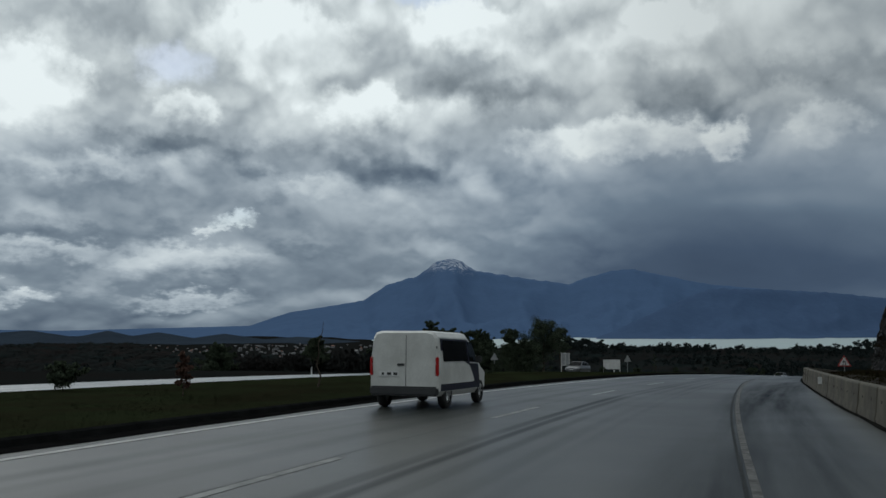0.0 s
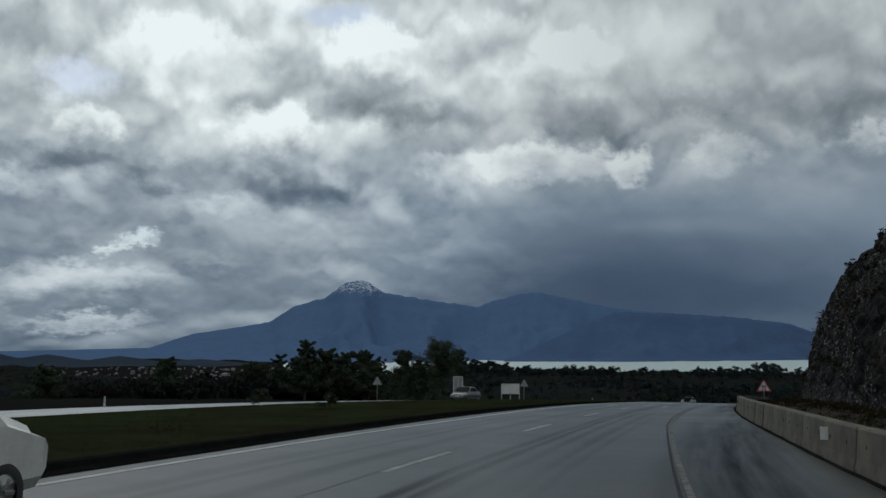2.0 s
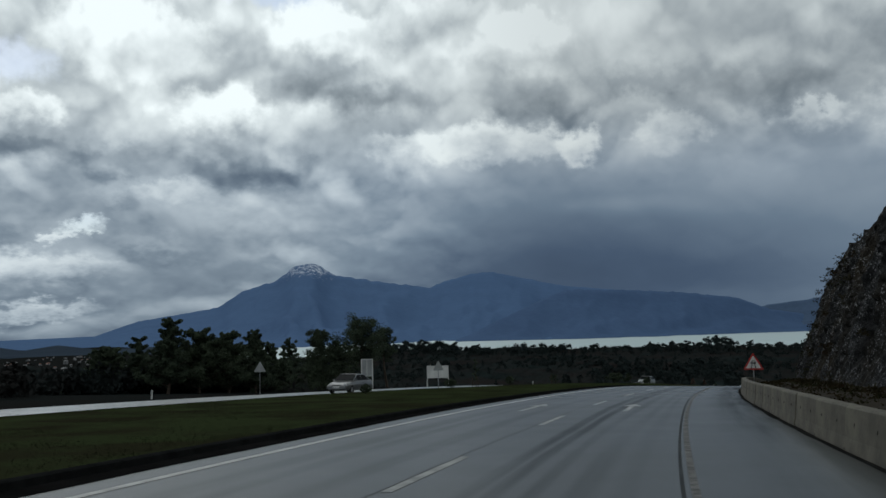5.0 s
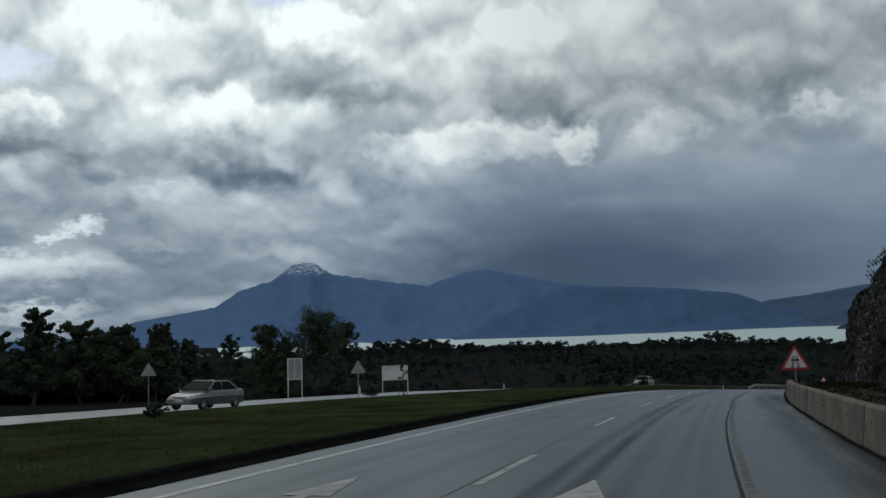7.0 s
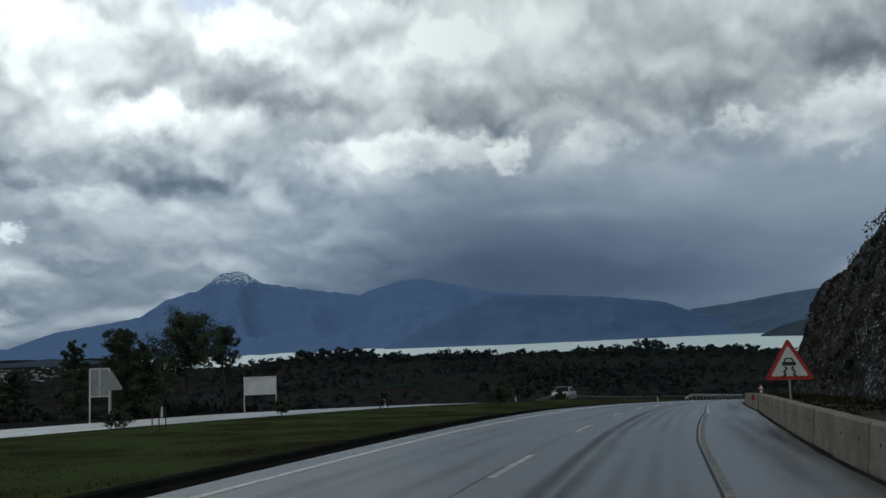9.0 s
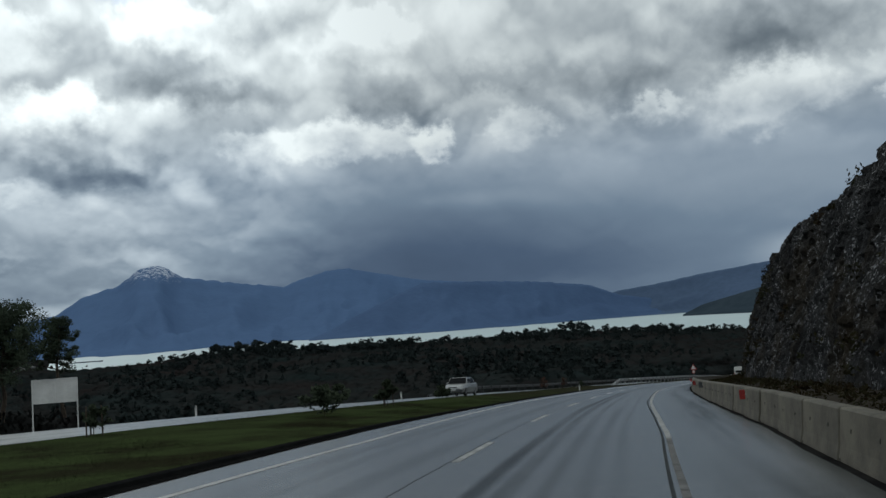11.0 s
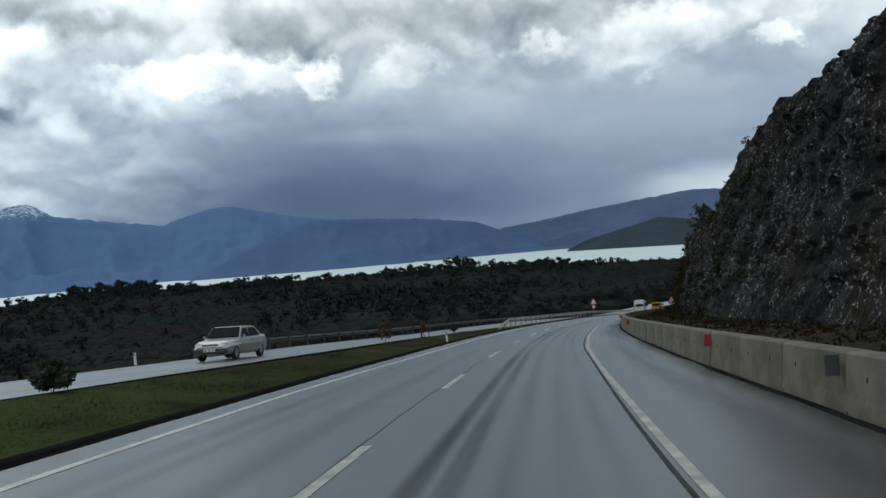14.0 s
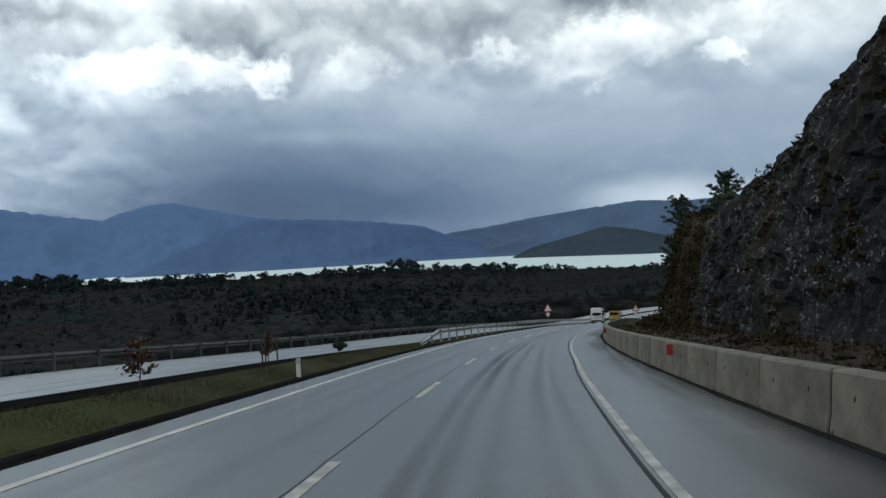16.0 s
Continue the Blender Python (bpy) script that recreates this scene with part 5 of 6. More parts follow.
def slope_pine(x, y, top, spr, seed, label, start=0.5):
    s, l = station_of(np.array([x]), np.array([y]))
    s, l = float(s[0]), float(l[0])
    up = min(float(cut_height(s)), max(0.0, (l - float(cut_foot(s))) / 0.28))
    base = float(np.interp(s, ST, CZ)) + up - 0.4
    top -= 0.5
    make_tree(x, y, max(2.5, top - base), spr, label, seed, start=start, limbs=10, per=80, size=0.16, clump=0.27, base=base, group="pines above the bend")


for i, (x, y, top, spr) in enumerate(((152.4, 243.6, 1.0, 2.0), (157.2, 240.5, 3.6, 2.0), (140.7, 232.4, -4.4, 1.8), (145.5, 235.9, -2.7, 1.9), (161.2, 248.9, -1.0, 1.9), (132.2, 216.5, -1.3, 1.6), (126.8, 211.0, -1.7, 1.4))):
    slope_pine(x, y, top, spr, 50 + i, "dark pine with a flat open crown on the slope", (0.7, 0.5)[i] if i < 2 else 0.4)


# ---- signs, posts, rails ----
def plate_mesh(outline, depth, bevel=0.0):
    """An upright plate in the xz plane from its outline, with thickness along y."""
    bm = bmesh.new()
    front = [bm.verts.new((x, -depth / 2, z)) for x, z in outline]
    back = [bm.verts.new((x, depth / 2, z)) for x, z in outline]
    bm.faces.new(front)
    bm.faces.new(list(reversed(back)))
    n = len(outline)
    for i in range(n):
        bm.faces.new((front[i], back[i], back[(i + 1) % n], front[(i + 1) % n]))
    bmesh.ops.recalc_face_normals(bm, faces=bm.faces)
    return bm


def triangle(side, cx=0.0, cz=0.0, r=0.06):
    """A triangle, point up, with rounded corners."""
    h = side * 0.866
    pts = []
    for k in range(3):
        a = math.radians(90 + 120 * k)
        px, pz = cx + math.cos(a) * (h * 2 / 3 - 2 * r), cz + math.sin(a) * (h * 2 / 3 - 2 * r)
        for j in range(-2, 3):
            b = a + math.radians(30 * j)
            pts.append((px + math.cos(b) * r, pz + math.sin(b) * r))
    return pts


def disc(radius, cx=0.0, cz=0.0, n=24):
    return [(cx + radius * math.cos(6.2832 * k / n), cz + radius * math.sin(6.2832 * k / n)) for k in range(n)]


def wiggle(bm, pts, w, y):
    for a, b in zip(pts, pts[1:]):
        d = Vector((b[0] - a[0], 0, b[1] - a[1]))
        n = Vector((-d.z, 0, d.x)).normalized() * w / 2
        q = [bm.verts.new((a[0] + n.x, y, a[1] + n.z)), bm.verts.new((b[0] + n.x, y, b[1] + n.z)), bm.verts.new((b[0] - n.x, y, b[1] - n.z)), bm.verts.new((a[0] - n.x, y, a[1] - n.z))]
        bm.faces.new(q)


def warning_sign(m, side, bottom, label, picture=True, roundel=False, face_up=True):
    """A triangular red-bordered sign on a post, its face towards -y."""
    ob = thing("warning_sign", m, label, "road sign")
    cz = bottom + side * 0.2887
    bm = bmesh.new()
    rod(bm, (0, 0.05, -0.3), (0, 0.05, bottom + side * 0.8), 0.038, 0.038, 10)
    part("post", bm, M_ZINC, ob)
    if face_up:
        part("border", plate_mesh(triangle(side, 0, cz), 0.02), M_RED, ob)
        bm = plate_mesh(triangle(side * 0.74, 0, cz, 0.04), 0.004)
        bmesh.ops.translate(bm, verts=bm.verts, vec=(0, -0.0135, 0))
        part("face", bm, M_WHITE, ob)
    else:
        part("plate", plate_mesh(triangle(side, 0, cz), 0.02), M_SIGNBACK, ob)
        bm = bmesh.new()
        box(bm, (side * 0.5, 0.03, 0.04), (0, -0.025, cz - 0.1), 0.005)
        part("stiffener", bm, M_ZINC, ob)
    k = side / 1.2
    if picture:
        bm = bmesh.new()
        y = -0.0185
        for sx in (-1, 1):
            wiggle(bm, [(sx * 0.10 * k, cz - 0.02 * k), (sx * 0.06 * k, cz - 0.08 * k), (sx * 0.14 * k, cz - 0.15 * k), (sx * 0.08 * k, cz - 0.21 * k), (sx * 0.17 * k, cz - 0.27 * k)], 0.045 * k, y)
        wiggle(bm, [(-0.16 * k, cz + 0.05 * k), (0.16 * k, cz + 0.05 * k)], 0.09 * k, y)
        wiggle(bm, [(-0.11 * k, cz + 0.10 * k), (-0.07 * k, cz + 0.18 * k), (0.07 * k, cz + 0.18 * k), (0.11 * k, cz + 0.10 * k)], 0.035 * k, y)
        part("skid_symbol", bm, M_BLACK, ob)
    if roundel:
        part("roundel_border", plate_mesh(disc(0.3, 0, bottom - 0.36), 0.02), M_RED, ob)
        bm = plate_mesh(disc(0.225, 0, bottom - 0.36), 0.004)
        bmesh.ops.translate(bm, verts=bm.verts, vec=(0, -0.0135, 0))
        part("roundel_face", bm, M_WHITE, ob)
    return ob


def facing(x, y, z, tx, ty):
    return pose(x, y, z, 0, 0, math.degrees(math.atan2(-(tx - x), ty - y)) + 180)


warning_sign(stand(113.0, 3.74, 0, 3), 1.5, 1.27, "red-bordered triangular slippery road sign on a grey post behind the barrier")
warning_sign(stand(298.0, 4.6, 0, 4), 1.2, 1.75, "red-bordered triangular warning sign over a round sign", picture=False, roundel=True)
warning_sign(stand(273.0, -5.75, 0.1, 4), 1.2, 1.75, "red-bordered triangular warning sign over a round sign on the median", picture=False, roundel=True)
warning_sign(stand(115.5, -22.3, -0.15, 36), 1.0, 1.55, "grey back of a triangular sign on a post", picture=False, face_up=False)
tri_z = float(terrain([17.15], [153.0])[0])
warning_sign(facing(16.6, 153.0, tri_z, 25, 80), 1.3, -2.3 - 1.13 - tri_z, "grey back of a small triangular sign on a post", picture=False, face_up=False)


def board(m, w, h, bottom, mat, label, panels, name="notice_board"):
    """A sheet board on two posts, seen from its back: panels, frame rails and legs."""
    ob = thing(name, m, label, "sign board")
    for sx in (-1, 1):
        bm = bmesh.new()
        rod(bm, (sx * (w / 2 - 0.03), 0, -0.4), (sx * (w / 2 - 0.03), 0, bottom + h), 0.05, 0.05, 10)
        part("leg", bm, M_WHITE, ob)
    for k in range(panels):
        pw = w / panels
        bm = bmesh.new()
        box(bm, (pw - 0.02, 0.03, h - 0.1), (-w / 2 + pw * (k + 0.5), 0.07, bottom + h / 2), 0.006)
        part("panel", bm, mat, ob)
    for z in (bottom + 0.03, bottom + h - 0.03):
        bm = bmesh.new()
        box(bm, (w, 0.05, 0.07), (0, 0.03, z), 0.008)
        part("rail", bm, M_WHITE, ob)
    bm = bmesh.new()
    box(bm, (0.06, 0.05, h - 0.14), (0, 0.03, bottom + h / 2), 0.006)
    part("mullion", bm, M_WHITE, ob)
    return ob


gz = -7.75
board_z = float(terrain([28.5], [161.2])[0])
board(facing(40.1, 183.7, gz, 36, 90), 3.1, 1.75, 1.55, M_WHITE, "white two-panel road sign board on two white posts", 2)
board(facing(28.5, 161.2, board_z, 30, 80), 1.35, 2.0, 2.0, M_SIGNBACK, "grey back of a tall sign board on two posts", 1, "sign_board")


def delineator(m, h=1.0):
    ob = thing("delineator_post", m, "slim white plastic roadside marker post", "marker post", "marker posts along the roads")
    bm = bmesh.new()
    box(bm, (0.12, 0.07, h), (0, 0, h / 2 - 0.1), 0.015, taper=0.9)
    part("post", bm, M_WHITE, ob)
    bm = bmesh.new()
    box(bm, (0.07, 0.012, 0.16), (0, -0.04, h * 0.72), 0.004)
    part("reflector", bm, M_SIGNBACK, ob)
    return ob


first_post = delineator(stand(181.8, -5.75, 0.06), 0.6)
for s, lat, up in ((94.4, -35.5, -0.4), (62.0, -33.6, -0.35), (150.0, -23.6, 0.15), (174.0, -19.2, 0.2), (128.0, -28.4, 0.0), (214.0, -5.8, 0.1)):
    copy_thing(first_post, stand(s, lat, up))


def guardrail(stations, lat, up, label, end_ramp=True, steel=None):
    """W-beam steel rail: each length of rail, each post; the first lengths dip to the ground."""
    ob = thing("guardrail", stand(stations[0], lat(stations[0]), up(stations[0])), label, "guardrail")
    inv = ob.matrix_basis.inverted()
    prof = ((0.0, -0.155), (-0.035, -0.13), (-0.035, -0.08), (0.025, -0.03), (0.025, 0.03), (-0.035, 0.08), (-0.035, 0.13), (0.0, 0.155))
    for i, (a, b) in enumerate(zip(stations, stations[1:])):
        verts = []
        for s in (a, b):
            dip = 0.55 * max(0.0, 1 - (s - stations[0]) / 6.0) if end_ramp else 0.0
            for off in (0.0, 0.012):
                for x, z in prof:
                    verts.append(inv @ place(s, lat(s) + x + off, up(s) + 0.62 - dip + z))
        n = len(prof)
        faces = []
        for j in range(n - 1):
            faces.append((j, j + 1, 2 * n + j + 1, 2 * n + j))
            faces.append((n + j, 3 * n + j, 3 * n + j + 1, n + j + 1))
        faces.append((0, 2 * n, 3 * n, n))
        faces.append((n - 1, 2 * n - 1, 4 * n - 1, 3 * n - 1))
        mesh_object("rail", verts, faces, steel or M_ZINC, ob)
        dip = 0.55 * max(0.0, 1 - (a - stations[0]) / 6.0) if end_ramp else 0.0
        bm = bmesh.new()
        q = inv @ place(a, lat(a) + 0.10, up(a))
        box(bm, (0.10, 0.06, 0.95 - dip), (q.x, q.y, q.z + 0.28 - dip / 2), 0.008)
        part("post", bm, steel or M_ZINC, ob)


guardrail(list(np.arange(204.0, 340.0, 3.0)), lambda s: float(kerb_lat(s)) - 0.45, lambda s: 0.1, "galvanised steel guardrail between the carriageways")
guardrail(list(np.arange(178.0, 340.0, 3.0)), lambda s: float(median_edge(s)) - 9.9, lambda s: float(opp_up(s)) - 0.1, "dull galvanised steel guardrail on the outer edge of the opposite road", steel=M_DULLZINC)


# ---- vehicles ----
M_VANWHITE = material("white_van_paint", (0.66, 0.66, 0.63), 0.28, second=(0.50, 0.50, 0.47), scale=1.2, fine=20, bump=0.02)
M_YELLOW = material("yellow_paint", (0.40, 0.24, 0.04), 0.35, second=(0.28, 0.17, 0.035), scale=1.5, fine=20, bump=0.02)
M_SILVER = material("silver_paint", (0.30, 0.31, 0.31), 0.28, 0.45, second=(0.22, 0.23, 0.23), scale=1.5, fine=30, bump=0.02)
M_GREYCAR = material("grey_car_paint", (0.16, 0.165, 0.17), 0.28, 0.5, second=(0.12, 0.125, 0.13), scale=1.5, fine=30, bump=0.02)
M_GLASS = material("dark_tinted_glass", (0.007, 0.008, 0.009), 0.10, second=(0.010, 0.011, 0.012), scale=1.0, fine=5, bump=0.0, spec=0.012)
M_TYRE = material("tyre_rubber", (0.014, 0.014, 0.014), 0.8, second=(0.022, 0.022, 0.022), scale=6, fine=40, bump=0.1)
M_TRIM = material("grey_plastic_trim", (0.028, 0.029, 0.030), 0.55, second=(0.040, 0.041, 0.042), scale=4, fine=40, bump=0.05)
M_LAMPRED = material("red_lamp_lens", (0.42, 0.012, 0.010), 0.18, second=(0.30, 0.01, 0.01), scale=9, fine=50, bump=0.02)
M_LAMPLIT = material("lit_brake_lamp", (0.60, 0.02, 0.015), 0.2, second=(0.50, 0.02, 0.015), scale=9, fine=50, bump=0.0, emit=(1.0, 0.05, 0.03, 1.6))
M_LENS = material("clear_lamp_lens", (0.60, 0.61, 0.62), 0.12, second=(0.48, 0.49, 0.50), scale=9, fine=50, bump=0.02)
M_PLATE = material("number_plate", (0.70, 0.70, 0.68), 0.4, second=(0.58, 0.58, 0.57), scale=9, fine=50, bump=0.0)


def shell(bm, sections):
    """Loft closed rings of (x, z) points at each y."""
    rings = [[bm.verts.new((x, y, z)) for x, z in ring] for y, ring in sections]
    n = len(rings[0])
    for a, b in zip(rings, rings[1:]):
        for i in range(n):
            bm.faces.new((a[i], a[(i + 1) % n], b[(i + 1) % n], b[i]))
    bm.faces.new(rings[0])
    bm.faces.new(list(reversed(rings[-1])))
    bmesh.ops.recalc_face_normals(bm, faces=bm.faces)


def ring(wb, wt, z0, belt, top, r=0.12):
    """A body cross-section: lower width, roof width, sill, belt line, roof height."""
    half = [(wb - 0.08, z0), (wb, z0 + 0.12), (wb + 0.01, belt), (wt + (wb - wt) * 0.25, top - r * 1.6), (wt - r * 0.5, top - r * 0.4), (wt - r * 2.2, top)]
    return [(-x, z) for x, z in half] + [(x, z) for x, z in reversed(half)]


def wheel(parent, x, y, r, w=0.2):
    bm = bmesh.new()
    sx = 1 if x > 0 else -1
    prof = ((r * 0.62, w / 2), (r * 0.93, w / 2), (r, w * 0.32), (r, -w * 0.32), (r * 0.93, -w / 2), (r * 0.62, -w / 2))
    n = 28
    rows = [[bm.verts.new((x + o, y + rr * math.cos(6.2832 * k / n), r + rr * math.sin(6.2832 * k / n))) for k in range(n)] for rr, o in prof]
    for a, b in zip(rows, rows[1:]):
        for k in range(n):
            bm.faces.new((a[k], a[(k + 1) % n], b[(k + 1) % n], b[k]))
    t = part("wheel", bm, M_TYRE, parent, "black rubber tyre", True)
    bm = bmesh.new()
    rod(bm, (x - sx * w * 0.3, y, r), (x + sx * w * 0.36, y, r), r * 0.63, r * 0.60, 20)
    for k in range(6):
        a = 1.0472 * k
        rod(bm, (x + sx * w * 0.30, y + 0.12 * r * math.cos(a), r + 0.12 * r * math.sin(a)), (x + sx * w * 0.41, y + 0.5 * r * math.cos(a), r + 0.5 * r * math.sin(a)), 0.035, 0.03, 6)
    part("rim", bm, M_ZINC, t)


def panel(parent, name, corners, mat, depth=0.015, label="", out=(0, 0, 0)):
    """A thin panel from four or more corners, pushed out along a direction."""
    bm = bmesh.new()
    o = Vector(out).normalized() * depth
    a = [bm.verts.new(Vector(c) + o) for c in corners]
    b = [bm.verts.new(Vector(c) - o) for c in corners]
    bm.faces.new(a)
    bm.faces.new(list(reversed(b)))
    n = len(a)
    for i in range(n):
        bm.faces.new((a[i], b[i], b[(i + 1) % n], a[(i + 1) % n]))
    bmesh.ops.recalc_face_normals(bm, faces=bm.faces)
    return part(name, bm, mat, parent, label)


def block(parent, name, size, at, mat, bevel=0.02, label=""):
    bm = bmesh.new()
    box(bm, size, at, bevel)
    return part(name, bm, mat, parent, label)


def plate_with_bars(parent, at, out):
    t = block(parent, "number_plate", (0.5, 0.012, 0.11), at, M_PLATE, 0.003)
    for k in range(3):
        block(t, "plate_bar", (0.10 if k else 0.06, 0.006, 0.06), (at[0] - 0.15 + 0.16 * k, at[1] + out * 0.008, at[2]), M_BLACK, 0.001)


def minibus(m, paint, label, L=6.9, W=1.0, Htop=2.72, decals=True, lit=False):
    """A tall panel-bodied minibus; its rear at y = 0, its nose towards +y."""
    ob = thing("minibus", m, label, "minibus")
    bm = bmesh.new()
    shell(bm, [(0.0, ring(W - 0.05, W - 0.20, 0.42, 1.25, Htop - 0.06)), (0.10, ring(W, W - 0.12, 0.38, 1.25, Htop)), (L * 0.5, ring(W, W - 0.12, 0.38, 1.25, Htop)),
               (L * 0.74, ring(W, W - 0.12, 0.38, 1.25, Htop - 0.04)), (L * 0.80, ring(W, W - 0.16, 0.38, 1.25, Htop - 0.22)), (L * 0.895, ring(W - 0.02, W - 0.25, 0.38, 1.2, 1.62)),
               (L * 0.97, ring(W - 0.08, W - 0.32, 0.40, 1.0, 1.28)), (L, ring(W - 0.22, W - 0.45, 0.45, 0.9, 1.05))])
    part("body", bm, paint, ob, smooth=False)
    for sx in (-1, 1):
        panel(ob, "rear_window", [(sx * 0.02, -0.012, 1.36), (sx * 0.76, -0.012, 1.43), (sx * 0.80, -0.002, 1.55), (sx * 0.74, 0.03, 2.26), (sx * 0.02, 0.03, 2.28)], M_GLASS, 0.012, out=(0, 1, 0))
        block(ob, "tail_lamp", (0.11, 0.07, 0.62), (sx * (W - 0.075), 0.01, 1.10), M_LAMPLIT if lit else M_LAMPRED, 0.02)
        panel(ob, "side_window", [(sx * (W + 0.012), 0.35, 1.42), (sx * (W + 0.012), L * 0.58, 1.42), (sx * (W - 0.045), L * 0.58, 2.2), (sx * (W - 0.045), 0.35, 2.2)], M_GLASS, 0.012, out=(sx, 0, 0.1))
        panel(ob, "front_side_window", [(sx * (W + 0.012), L * 0.62, 1.42), (sx * (W + 0.0), L * 0.83, 1.40), (sx * (W - 0.06), L * 0.79, 2.05), (sx * (W - 0.045), L * 0.62, 2.2)], M_GLASS, 0.012, out=(sx, 0, 0.1))
        for y in (L * 0.18, L * 0.82):
            wheel(ob, sx * (W - 0.12), y, 0.35, 0.23)
        mir = block(ob, "wing_mirror", (0.22, 0.12, 0.36), (sx * (W + 0.20), L * 0.80, 1.62), M_TRIM, 0.04)
        block(mir, "mirror_glass", (0.17, 0.01, 0.28), (sx * (W + 0.20), L * 0.80 - 0.066, 1.62), M_GLASS, 0.004)
        block(ob, "head_lamp", (0.24, 0.16, 0.26), (sx * (W - 0.24), L * 0.955, 0.92), M_LENS, 0.04)
        block(ob, "side_moulding", (0.03, L * 0.62, 0.12), (sx * (W + 0.01), L * 0.42, 0.72), M_TRIM, 0.01)
        block(ob, "hinge", (0.05, 0.03, 0.09), (sx * (W - 0.05), -0.005, 1.95), M_TRIM, 0.008)
        block(ob, "mud_flap", (0.26, 0.02, 0.25), (sx * (W - 0.13), L * 0.10, 0.26), M_TYRE, 0.005)
    block(ob, "rear_bumper", (2 * W - 0.06, 0.20, 0.24), (0, 0.02, 0.48), M_TRIM, 0.04)
    block(ob, "high_brake_lamp", (0.40, 0.04, 0.035), (0, 0.035, Htop - 0.10), M_LAMPLIT if lit else M_LAMPRED, 0.008)
    block(ob, "door_gap", (0.012, 0.012, 1.9), (0, -0.002, 1.55), M_DARK, 0.002)
    block(ob, "door_handle", (0.20, 0.04, 0.05), (0.12, -0.02, 1.24), M_TRIM, 0.012)
    block(ob, "windscreen_wiper", (0.5, 0.02, 0.025), (0, L * 0.885, 1.66), M_TRIM, 0.005)
    panel(ob, "windscreen", [(-W + 0.18, L * 0.892, 1.62), (W - 0.18, L * 0.892, 1.62), (W - 0.24, L * 0.80, 2.42), (-W + 0.24, L * 0.80, 2.42)], M_GLASS, 0.012, out=(0, 0.9, 0.45))
    plate_with_bars(ob, (-0.42, -0.012, 0.86), -1)
    if decals:
        for sx, z in ((-0.66, 2.13), (-0.66, 1.93), (-0.67, 1.72), (0.66, 2.13), (0.66, 1.93)):
            bm = plate_mesh(disc(0.085, sx, z, 18), 0.003)
            bmesh.ops.translate(bm, verts=bm.verts, vec=(0, 0.006 + (z - 1.72) * 0.02 - 0.022, 0))
            part("round_sticker", bm, M_WHITE, ob)
        for k, (x, z, w) in enumerate(((-0.50, 1.08, 0.34), (-0.12, 0.98, 0.30), (-0.02, 0.95, 0.5))):
            block(ob, "stripe", (w, 0.004, 0.018), (x, -0.004, z), M_RED if k == 0 else M_BLUE, 0.001)
        for k, (z, w) in enumerate(((1.10, 0.62), (1.04, 0.56))):
            block(ob, "lettering_bar", (w, 0.004, 0.028), (0.55, -0.004, z), M_BLUE, 0.001)
    return ob


M_BLUE = material("dark_blue_print", (0.03, 0.035, 0.10), 0.5, second=(0.04, 0.045, 0.12), scale=8, bump=0.0)


def on_road(s, lat, up=0.0, turn=0.0):
    slope = math.degrees(math.atan2(float(np.interp(s + 2, ST, CZ) - np.interp(s - 2, ST, CZ)), 4.0))
    return stand(s, lat, up, turn) @ pose(0, 0, 0, slope if abs(turn) < 90 else -slope, 0, 0)


minibus(on_road(316.0, -2.7), M_VANWHITE, "white high-roofed minibus with dark glass and round stickers")
minibus(on_road(332.0, -0.6), M_YELLOW, "yellow minibus with a dark rear window", L=5.6, W=0.98, Htop=2.25, decals=False)


M_NAVY = material("navy_paint", (0.012, 0.014, 0.030), 0.35, second=(0.009, 0.010, 0.020), scale=1.5, fine=20, bump=0.02, spec=0.2)


